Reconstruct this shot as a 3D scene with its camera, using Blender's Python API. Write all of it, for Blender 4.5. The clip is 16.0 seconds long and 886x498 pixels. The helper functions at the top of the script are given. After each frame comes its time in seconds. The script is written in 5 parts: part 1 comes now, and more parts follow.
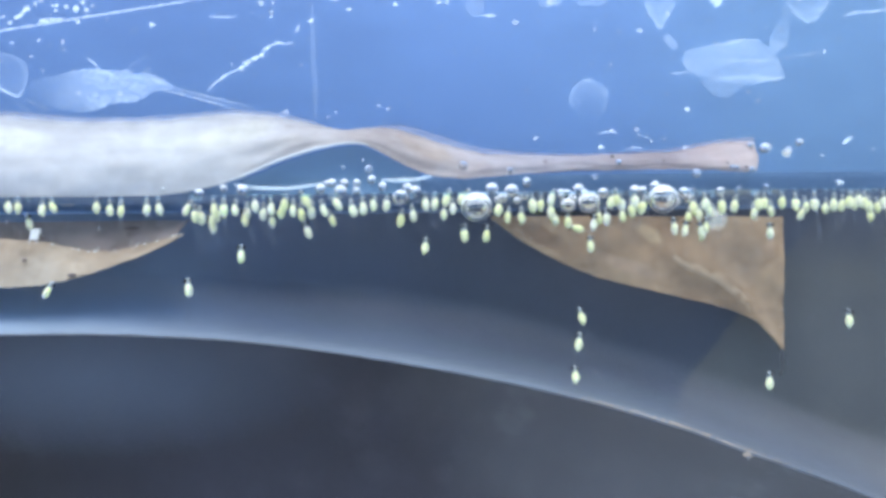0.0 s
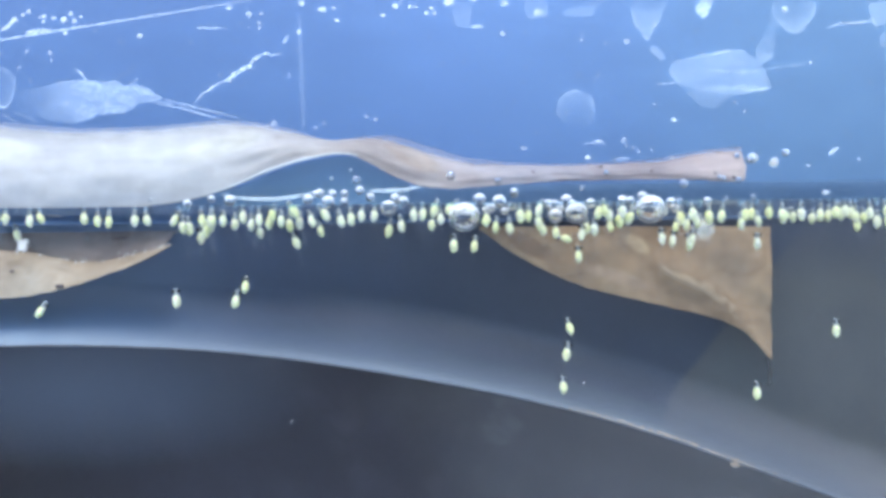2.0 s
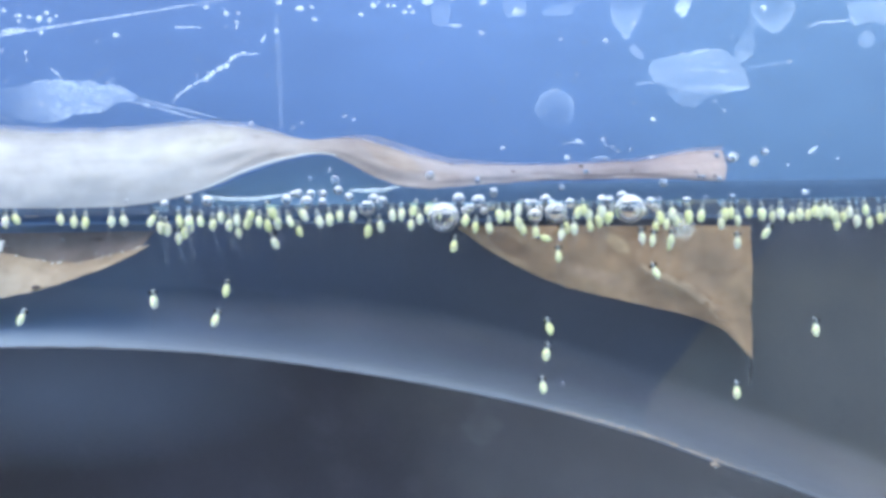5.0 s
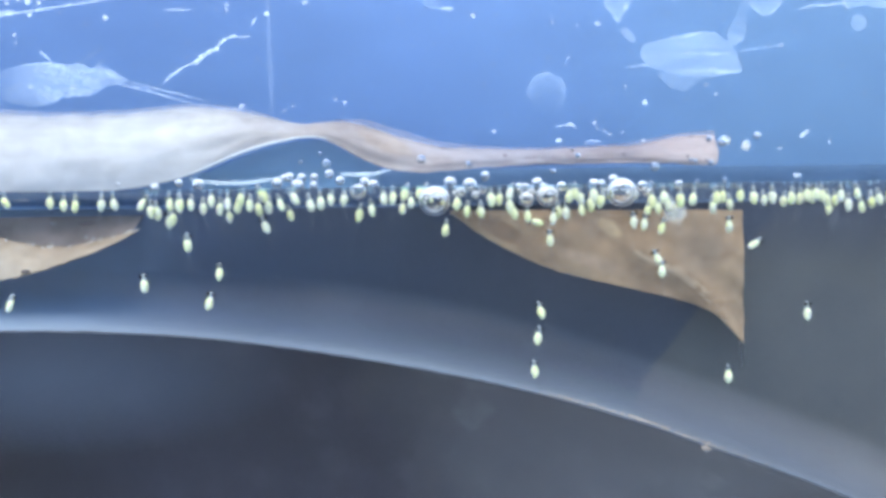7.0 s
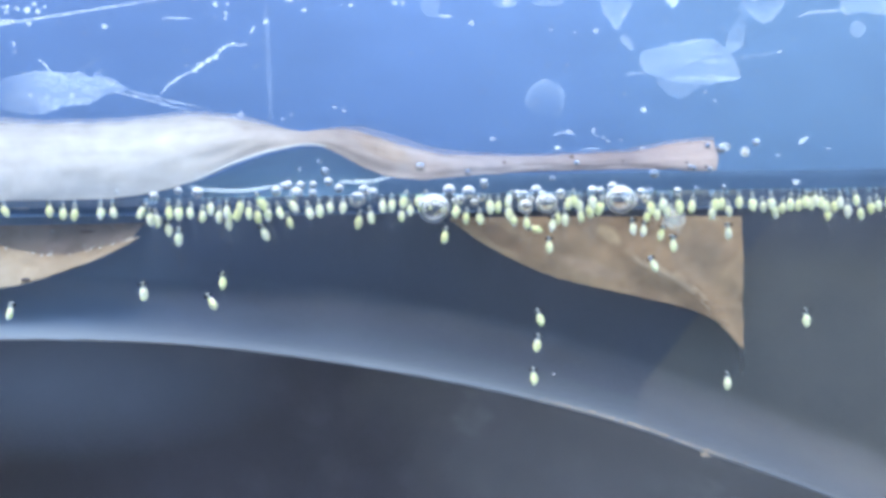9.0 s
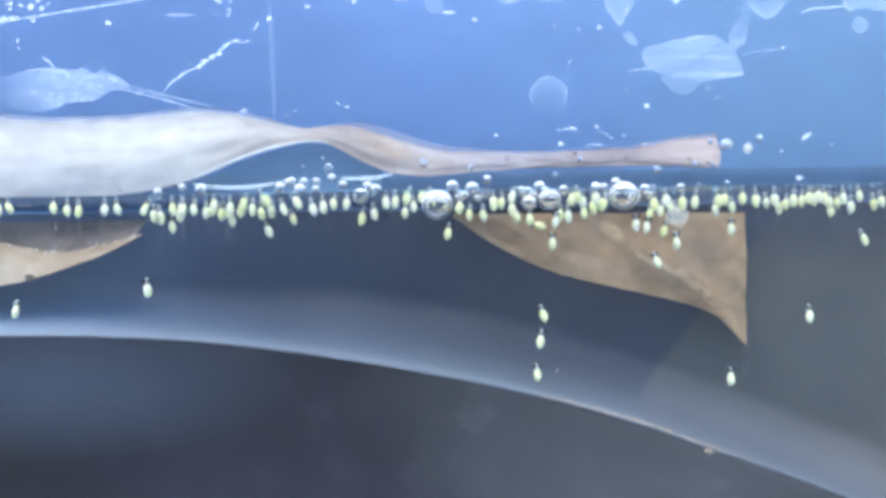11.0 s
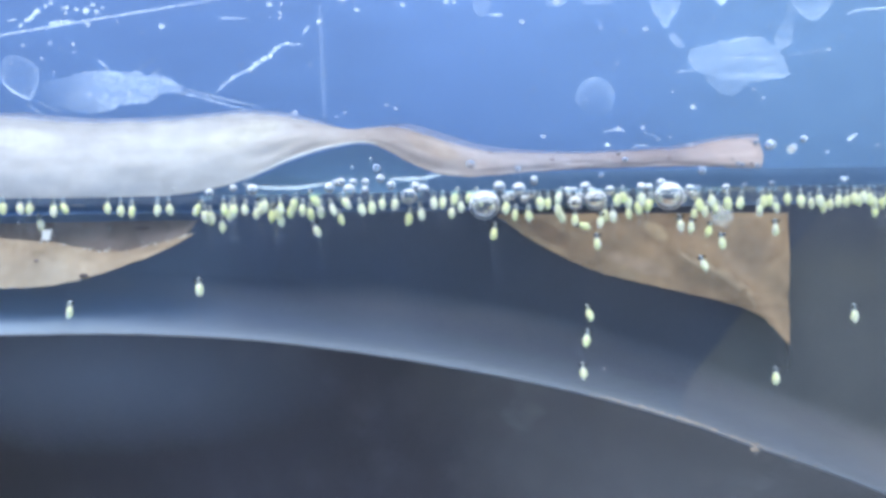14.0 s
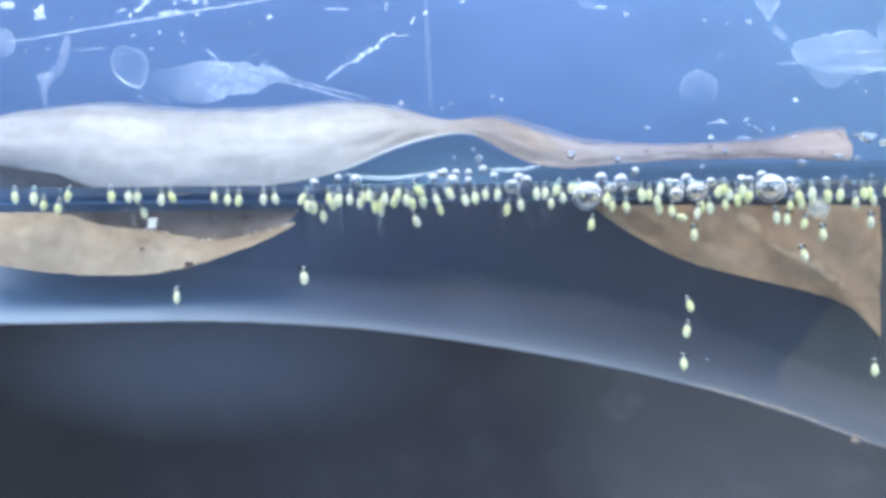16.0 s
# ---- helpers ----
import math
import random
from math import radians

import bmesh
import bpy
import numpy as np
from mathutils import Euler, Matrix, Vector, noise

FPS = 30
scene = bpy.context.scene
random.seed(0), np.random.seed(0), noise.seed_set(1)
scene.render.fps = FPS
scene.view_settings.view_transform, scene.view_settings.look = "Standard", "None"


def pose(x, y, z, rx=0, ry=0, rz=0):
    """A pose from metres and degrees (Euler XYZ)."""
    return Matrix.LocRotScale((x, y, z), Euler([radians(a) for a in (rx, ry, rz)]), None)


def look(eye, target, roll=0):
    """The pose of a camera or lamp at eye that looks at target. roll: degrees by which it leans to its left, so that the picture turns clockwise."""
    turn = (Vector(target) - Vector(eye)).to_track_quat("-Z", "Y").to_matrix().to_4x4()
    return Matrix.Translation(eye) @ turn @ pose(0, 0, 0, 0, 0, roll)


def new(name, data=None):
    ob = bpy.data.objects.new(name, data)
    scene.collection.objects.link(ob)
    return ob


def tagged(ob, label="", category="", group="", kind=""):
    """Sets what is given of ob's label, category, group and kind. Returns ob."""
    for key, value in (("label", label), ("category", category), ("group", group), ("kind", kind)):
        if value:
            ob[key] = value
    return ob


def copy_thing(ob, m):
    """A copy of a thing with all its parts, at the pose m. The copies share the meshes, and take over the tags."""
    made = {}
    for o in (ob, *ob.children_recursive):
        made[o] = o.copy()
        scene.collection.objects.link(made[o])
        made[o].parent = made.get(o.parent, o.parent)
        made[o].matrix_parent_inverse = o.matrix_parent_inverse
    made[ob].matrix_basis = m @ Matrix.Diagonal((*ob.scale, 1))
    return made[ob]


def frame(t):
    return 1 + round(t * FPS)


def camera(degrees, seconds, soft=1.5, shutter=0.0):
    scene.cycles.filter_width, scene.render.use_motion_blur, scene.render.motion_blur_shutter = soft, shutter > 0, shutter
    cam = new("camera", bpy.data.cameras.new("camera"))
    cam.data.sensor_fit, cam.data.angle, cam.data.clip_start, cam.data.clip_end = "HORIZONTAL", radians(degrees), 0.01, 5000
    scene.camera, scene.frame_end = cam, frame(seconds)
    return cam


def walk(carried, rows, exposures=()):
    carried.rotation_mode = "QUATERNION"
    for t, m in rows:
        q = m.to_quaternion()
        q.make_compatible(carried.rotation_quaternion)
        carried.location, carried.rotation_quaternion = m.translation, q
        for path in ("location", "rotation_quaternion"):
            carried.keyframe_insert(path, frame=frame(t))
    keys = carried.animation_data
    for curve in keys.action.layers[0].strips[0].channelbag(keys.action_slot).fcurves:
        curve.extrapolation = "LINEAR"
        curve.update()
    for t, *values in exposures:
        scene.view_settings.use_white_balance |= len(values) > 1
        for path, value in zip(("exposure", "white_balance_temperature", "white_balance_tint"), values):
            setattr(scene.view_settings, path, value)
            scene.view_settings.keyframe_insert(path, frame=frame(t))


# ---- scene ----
MM = 0.001

# ---- camera and its path ----
cam = camera(42.0, 16.0, soft=3.9)
PATH = [
    (0, pose(0.026281, -0.076302, -0.010302, 94.8328, 0.9337, -2.5150)),
    (0.5, pose(0.026206, -0.076245, -0.010455, 95.0905, 0.9788, -2.7525)),
    (1, pose(0.026449, -0.076357, -0.010121, 94.9755, 0.9813, -2.6987)),
    (1.5, pose(0.026336, -0.076383, -0.010118, 95.1022, 1.0165, -2.9098)),
    (2, pose(0.026649, -0.076439, -0.010162, 95.2301, 1.0309, -2.8398)),
    (2.5, pose(0.026536, -0.076421, -0.010271, 95.4402, 1.0452, -3.0535)),
    (3, pose(0.026852, -0.076467, -0.009960, 95.3089, 1.0727, -3.0201)),
    (3.5, pose(0.026788, -0.076491, -0.010082, 95.5421, 1.1052, -3.1990)),
    (4, pose(0.026971, -0.076453, -0.009853, 95.5080, 1.1221, -3.2506)),
    (6.5, pose(0.027545, -0.075868, -0.010324, 94.5511, 1.2891, -3.6570)),
    (7, pose(0.027463, -0.075977, -0.010414, 94.6164, 1.2729, -3.7096)),
    (7.5, pose(0.027556, -0.075982, -0.010596, 94.8611, 1.3047, -3.6710)),
    (8, pose(0.027639, -0.076074, -0.009962, 94.4986, 1.2992, -3.6262)),
    (8.5, pose(0.027633, -0.076051, -0.010205, 94.7563, 1.3523, -3.6239)),
    (9, pose(0.027712, -0.076105, -0.009913, 94.6146, 1.3455, -3.5716)),
    (11.5, pose(0.027434, -0.076159, -0.010234, 94.6440, 1.4209, -3.5396)),
    (12, pose(0.027372, -0.076218, -0.010225, 94.5991, 1.4250, -3.5613)),
    (12.5, pose(0.027371, -0.076218, -0.010247, 94.5734, 1.4279, -3.4981)),
    (13, pose(0.026969, -0.076539, -0.009911, 94.2764, 1.3888, -3.2122)),
    (13.5, pose(0.026534, -0.076719, -0.010069, 94.4074, 1.3202, -2.8403)),
    (14, pose(0.025713, -0.076933, -0.010209, 94.6421, 1.2813, -2.4599)),
    (14.5, pose(0.025091, -0.077178, -0.010148, 94.5434, 1.1669, -1.9496)),
    (15, pose(0.024371, -0.077323, -0.009910, 94.2971, 1.1028, -1.7911)),
    (15.5, pose(0.021777, -0.077517, -0.010099, 94.4324, 0.9842, -1.8595)),
    (16, pose(0.019302, -0.077337, -0.010113, 94.1415, 0.8918, -1.9877)),
]
walk(cam, PATH, exposures=[(0.0, 1.83), (0.6, 1.86), (1.8, 1.86), (2.5, 1.78), (4.2, 1.77), (6.5, 1.92), (12.5, 1.92), (14.0, 1.83), (16.0, 1.83)])

# ---- daylight ----
SUN_ELEVATION, SUN_TURN = 67.0, 197.0
world = bpy.data.worlds.new("daylight")
scene.world = world
world.use_nodes = True
sky = world.node_tree.nodes.new("ShaderNodeTexSky")
sky.sky_type, sky.sun_disc = "NISHITA", False
sky.sun_elevation, sky.sun_rotation = radians(SUN_ELEVATION), radians(SUN_TURN)
background = world.node_tree.nodes["Background"]
background.inputs["Strength"].default_value = 0.15
world.node_tree.links.new(sky.outputs[0], background.inputs["Color"])
sun = new("sun", bpy.data.lights.new("sun", "SUN"))
sun.data.energy, sun.data.angle, sun.data.color = 1.15, radians(48.0), (1.0, 0.97, 0.93)
# the sun stands high, behind the camera and a little to the left of it
sun.matrix_world = look((-0.115, -0.375, 0.92), (0.0, 0.0, 0.0))


# ---- materials ----
def material(name):
    m = bpy.data.materials.new(name)
    m.use_nodes = True
    t = m.node_tree
    return m, t, t.nodes["Principled BSDF"], t.nodes["Material Output"]


def noise_node(t, scale, detail=4.0, rough=0.55, coords=None, stretch=None):
    n = t.nodes.new("ShaderNodeTexNoise")
    n.inputs["Scale"].default_value, n.inputs["Detail"].default_value, n.inputs["Roughness"].default_value = scale, detail, rough
    if coords is None:
        coords = t.nodes.new("ShaderNodeTexCoord").outputs["Object"]
    if stretch:
        mp = t.nodes.new("ShaderNodeMapping")
        mp.inputs["Scale"].default_value = stretch
        t.links.new(coords, mp.inputs["Vector"])
        coords = mp.outputs["Vector"]
    t.links.new(coords, n.inputs["Vector"])
    return n.outputs["Fac"]


def ramp(t, fac, *stops):
    r = t.nodes.new("ShaderNodeValToRGB")
    e = r.color_ramp.elements
    while len(e) < len(stops):
        e.new(0.5)
    for el, (p, c) in zip(e, stops):
        el.position, el.color = p, (*c, 1.0) if len(c) == 3 else c
    t.links.new(fac, r.inputs["Fac"])
    return r.outputs["Color"]


def grey(v):
    return (v, v, v)


def mixed(t, a, b, fac, mode="MULTIPLY"):
    m = t.nodes.new("ShaderNodeMix")
    m.data_type, m.blend_type = "RGBA", mode
    m.inputs["Factor"].default_value = fac
    t.links.new(a, m.inputs["A"])
    t.links.new(b, m.inputs["B"])
    return m.outputs["Result"]


def bump(t, bsdf, height, strength, distance):
    b = t.nodes.new("ShaderNodeBump")
    b.inputs["Strength"].default_value, b.inputs["Distance"].default_value = strength, distance
    t.links.new(height, b.inputs["Height"])
    t.links.new(b.outputs["Normal"], bsdf.inputs["Normal"])


def see_through(t, out, shader, clear, fac=None):
    """Lets part of the light straight through."""
    tr = t.nodes.new("ShaderNodeBsdfTransparent")
    mx = t.nodes.new("ShaderNodeMixShader")
    mx.inputs[0].default_value = clear
    if fac is not None:
        t.links.new(fac, mx.inputs[0])
    t.links.new(shader, mx.inputs[1])
    t.links.new(tr.outputs[0], mx.inputs[2])
    t.links.new(mx.outputs[0], out.inputs["Surface"])


def spot_mask(t, x, z, w, h, lean=0.0, wobble=0.5):
    """1 inside an uneven patch about (x, z) in metres, fading to 0 at its edge; lean tilts it."""
    co = t.nodes.new("ShaderNodeTexCoord").outputs["Object"]
    mp = t.nodes.new("ShaderNodeMapping")
    mp.vector_type = "TEXTURE"
    mp.inputs["Location"].default_value = (x, 0.0, z)
    mp.inputs["Rotation"].default_value = (0.0, -radians(lean), 0.0)
    mp.inputs["Scale"].default_value = (w, 1.0, h)
    t.links.new(co, mp.inputs["Vector"])
    flat = t.nodes.new("ShaderNodeVectorMath")
    flat.operation = "MULTIPLY"
    flat.inputs[1].default_value = (1.0, 0.0, 1.0)
    t.links.new(mp.outputs[0], flat.inputs[0])
    far = t.nodes.new("ShaderNodeVectorMath")
    far.operation = "LENGTH"
    t.links.new(flat.outputs[0], far.inputs[0])
    rough = t.nodes.new("ShaderNodeMath")
    rough.operation = "MULTIPLY_ADD"
    rough.inputs[1].default_value = wobble
    t.links.new(noise_node(t, 260.0, 5.0, 0.6, stretch=(0.6, 1.0, 1.2)), rough.inputs[0])
    t.links.new(far.outputs["Value"], rough.inputs[2])
    return ramp(t, rough.outputs[0], (0.35 + wobble * 0.5, grey(1.0)), (min(1.0, 0.75 + wobble * 0.5), grey(0.0)))


def laid_over(t, below, mask, colour):
    """A patch of another colour over a colour."""
    m = t.nodes.new("ShaderNodeMix")
    m.data_type = "RGBA"
    m.inputs["B"].default_value = (*colour, 1.0)
    t.links.new(mask, m.inputs["Factor"])
    t.links.new(below, m.inputs["A"])
    return m.outputs["Result"]


def leaf_material(name, dark, mid, light, rough, coat, patches=()):
    """Dry leaf skin; patches: x, z, half width, half height in metres, lean, colour."""
    m, t, b, o = material(name)
    big = ramp(t, noise_node(t, 160.0, 5.0, 0.6), (0.3, dark), (0.5, mid), (0.7, light))
    for x, z, w, h, lean, tone in patches:
        big = laid_over(t, big, spot_mask(t, x, z, w, h, lean, 0.8), tone)
    fine = ramp(t, noise_node(t, 900.0, 6.0, 0.65), (0.3, grey(0.72)), (0.7, grey(1.12)))
    veins = ramp(t, noise_node(t, 260.0, 2.0, 0.5, stretch=(0.8, 1.0, 1.2)), (0.42, grey(1.0)), (0.5, grey(0.8)), (0.58, grey(1.0)))
    spots = ramp(t, noise_node(t, 420.0, 1.0, 0.4), (0.2, (0.35, 0.28, 0.22)), (0.3, grey(1.0)))
    c = mixed(t, mixed(t, mixed(t, big, fine, 0.8), veins, 0.6), spots, 0.6)
    t.links.new(c, b.inputs["Base Color"])
    b.inputs["Roughness"].default_value = rough
    b.inputs["Coat Weight"].default_value, b.inputs["Coat Roughness"].default_value = coat, 0.25
    bump(t, b, noise_node(t, 700.0, 5.0, 0.6), 0.35, 0.00012)
    return m


def lit_leaf_material():
    """Daylight glare is put into the colour: near white with two bright patches towards the broad end, tan towards the
    stalk. The margin fades out to look out of focus.
    """
    m, t, b, o = material("lit_leaf")
    sep = t.nodes.new("ShaderNodeSeparateXYZ")
    t.links.new(t.nodes.new("ShaderNodeTexCoord").outputs["Object"], sep.inputs[0])
    span = t.nodes.new("ShaderNodeMapRange")
    span.inputs["From Min"].default_value, span.inputs["From Max"].default_value = -0.012, 0.0565
    t.links.new(sep.outputs["X"], span.inputs["Value"])
    along = ramp(t, span.outputs[0], (0.0, (0.60, 0.605, 0.63)), (0.36, (0.65, 0.645, 0.64)), (0.5, (0.63, 0.60, 0.585)), (0.6, (0.58, 0.515, 0.495)), (0.72, (0.475, 0.435, 0.46)), (0.88, (0.50, 0.44, 0.455)), (0.93, (0.60, 0.505, 0.485)), (1.0, (0.61, 0.51, 0.475)))
    grain = ramp(t, noise_node(t, 110.0, 6.0, 0.62, stretch=(0.3, 1.0, 1.5)), (0.32, (0.72, 0.70, 0.71)), (0.5, (0.95, 0.935, 0.93)), (0.7, grey(1.12)))
    fine = ramp(t, noise_node(t, 700.0, 5.0, 0.6), (0.3, grey(0.84)), (0.7, grey(1.07)))
    fleck = ramp(t, noise_node(t, 380.0, 1.0, 0.4), (0.17, (0.55, 0.46, 0.42)), (0.27, grey(1.0)))
    tan = ramp(t, noise_node(t, 130.0, 5.0, 0.65), (0.42, grey(1.06)), (0.5, (0.92, 0.86, 0.82)), (0.64, (0.70, 0.60, 0.54)))
    # two near-white patches: sun spots painted into the colour
    c = laid_over(t, along, spot_mask(t, -0.0010, 0.0050, 0.0066, 0.0021, -8.0, 0.9), (0.80, 0.80, 0.735))
    c = laid_over(t, c, spot_mask(t, 0.0149, 0.0050, 0.0058, 0.0018, 16.0, 0.9), (0.68, 0.665, 0.61))
    c = laid_over(t, c, spot_mask(t, 0.0288, 0.0042, 0.0040, 0.0016, -24.0, 1.0), (0.55, 0.465, 0.405))
    fibre = ramp(t, noise_node(t, 340.0, 4.0, 0.6, stretch=(0.16, 1.0, 2.2)), (0.36, grey(0.9)), (0.5, grey(1.0)), (0.64, grey(1.06)))
    c = mixed(t, mixed(t, mixed(t, mixed(t, c, grain, 0.8), fine, 0.9), fleck, 0.5), fibre, 0.8)
    dry = ramp(t, span.outputs[0], (0.4, grey(0.05)), (0.55, grey(0.65)), (0.82, grey(0.7)), (0.95, grey(0.3)))
    last = t.nodes.new("ShaderNodeMix")
    last.data_type, last.blend_type = "RGBA", "MULTIPLY"
    t.links.new(dry, last.inputs["Factor"])
    t.links.new(c, last.inputs["A"])
    t.links.new(tan, last.inputs["B"])
    t.links.new(last.outputs["Result"], b.inputs["Base Color"])
    b.inputs["Roughness"].default_value = 0.6
    bump(t, b, noise_node(t, 300.0, 4.0, 0.5, stretch=(0.4, 1.0, 2.0)), 0.3, 0.0002)
    thin = t.nodes.new("ShaderNodeAttribute")
    thin.attribute_name = "across"
    worn = t.nodes.new("ShaderNodeMath")
    worn.operation = "MULTIPLY_ADD"
    worn.inputs[1].default_value = 0.06
    t.links.new(noise_node(t, 240.0, 4.0, 0.6), worn.inputs[0])
    t.links.new(thin.outputs["Fac"], worn.inputs[2])
    # the margin is broader along the narrow stalk
    wide = t.nodes.new("ShaderNodeMath")
    wide.operation = "ADD"
    t.links.new(ramp(t, span.outputs[0], (0.40, grey(0.0)), (0.5, grey(0.08)), (0.66, grey(0.19)), (0.88, grey(0.16)), (0.94, grey(0.06))), wide.inputs[0])
    t.links.new(worn.outputs[0], wide.inputs[1])
    # light comes through the thin blade
    glow = t.nodes.new("ShaderNodeBsdfTranslucent")
    t.links.new(last.outputs["Result"], glow.inputs["Color"])
    skin = t.nodes.new("ShaderNodeMixShader")
    skin.inputs[0].default_value = 0.4
    t.links.new(b.outputs[0], skin.inputs[1])
    t.links.new(glow.outputs[0], skin.inputs[2])
    see_through(t, o, skin.outputs[0], 0.0, ramp(t, wide.outputs[0], (0.84, grey(0.0)), (0.92, grey(0.25)), (0.99, grey(0.8)), (1.0, grey(0.85))))
    return m


leaf_pale = lit_leaf_material()
leaf_brown = leaf_material("brown_leaf", (0.295, 0.187, 0.108), (0.375, 0.247, 0.147), (0.465, 0.322, 0.191), 0.6, 0.0, (
    (0.0525, -0.0040, 0.0040, 0.0044, 0.0, (0.365, 0.252, 0.162)), (0.0372, -0.0022, 0.0046, 0.0014, -28.0, (0.27, 0.17, 0.10)), (0.0455, -0.0022, 0.0022, 0.0010, -35.0, (0.56, 0.395, 0.235)), (0.0440, -0.0046, 0.0050, 0.0010, -18.0, (0.46, 0.31, 0.200))))
leaf_rib = leaf_material("pale_rib", (0.42, 0.285, 0.18), (0.51, 0.365, 0.235), (0.59, 0.435, 0.285), 0.6, 0.0)
# paler copy of the brown leaf: the rolled edge's stronger light put into colour
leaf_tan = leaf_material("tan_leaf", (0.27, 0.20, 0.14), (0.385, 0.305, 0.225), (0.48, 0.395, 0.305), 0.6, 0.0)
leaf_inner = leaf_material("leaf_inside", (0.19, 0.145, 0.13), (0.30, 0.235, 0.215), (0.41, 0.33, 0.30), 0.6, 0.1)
leaf_shade = leaf_material("leaf_shade_grey", (0.19, 0.19, 0.22), (0.29, 0.29, 0.33), (0.37, 0.37, 0.41), 0.6, 0.1)


def plain(name, colour, rough, speck=0.25, scale=800.0, metal=0.0, relief=0.00005):
    m, t, b, o = material(name)
    lo, hi = [max(0.0, v * (1 - speck)) for v in colour], [min(1.0, v * (1 + speck)) for v in colour]
    a = ramp(t, noise_node(t, scale * 0.15, 3.0), (0.3, tuple(lo)), (0.7, tuple(hi)))
    f = ramp(t, noise_node(t, scale, 5.0), (0.3, grey(0.88)), (0.7, grey(1.08)))
    t.links.new(mixed(t, a, f, 0.8), b.inputs["Base Color"])
    b.inputs["Roughness"].default_value, b.inputs["Metallic"].default_value = rough, metal
    bump(t, b, noise_node(t, scale, 4.0), 0.3, relief)
    return m


def along_x(t, lo, hi, slant=0.0, wobble=0.0):
    """0 to 1 along x between lo and hi (metres); slant tilts the edge with height, wobble makes it uneven."""
    co = t.nodes.new("ShaderNodeTexCoord").outputs["Object"]
    dot = t.nodes.new("ShaderNodeVectorMath")
    dot.operation = "DOT_PRODUCT"
    dot.inputs[1].default_value = (1.0, 0.0, slant)
    t.links.new(co, dot.inputs[0])
    val = dot.outputs["Value"]
    if wobble:
        sh = t.nodes.new("ShaderNodeMath")
        sh.operation = "MULTIPLY_ADD"
        sh.inputs[1].default_value = wobble
        t.links.new(noise_node(t, 120.0, 4.0), sh.inputs[0])
        t.links.new(val, sh.inputs[2])
        val = sh.outputs[0]
    span = t.nodes.new("ShaderNodeMapRange")
    span.interpolation_type = "SMOOTHSTEP"
    span.inputs["From Min"].default_value, span.inputs["From Max"].default_value = lo, hi
    t.links.new(val, span.inputs["Value"])
    return span.outputs[0]


def blue_material():
    """Smooth blue panel; the paler end paints in a reflection seen in the glass."""
    m, t, b, o = material("blue_panel")
    tone = ramp(t, along_x(t, 0.0, 0.08), (0.0, (0.104, 0.186, 0.375)), (0.36, (0.132, 0.229, 0.450)), (0.7, (0.137, 0.235, 0.435)), (1.0, (0.162, 0.278, 0.44)))
    cloud = ramp(t, noise_node(t, 30.0, 6.0, 0.6, stretch=(0.6, 1.0, 1.6)), (0.3, (0.86, 0.87, 0.9)), (0.7, (1.13, 1.12, 1.08)))
    fine = ramp(t, noise_node(t, 160.0, 6.0, 0.65, stretch=(0.5, 1.0, 1.5)), (0.3, grey(0.91)), (0.7, grey(1.08)))
    t.links.new(mixed(t, mixed(t, tone, cloud, 0.9), fine, 0.8), b.inputs["Base Color"])
    b.inputs["Roughness"].default_value = 0.5
    bump(t, b, noise_node(t, 110.0, 4.0), 0.3, 0.00005)
    return m


blue_wall = blue_material()


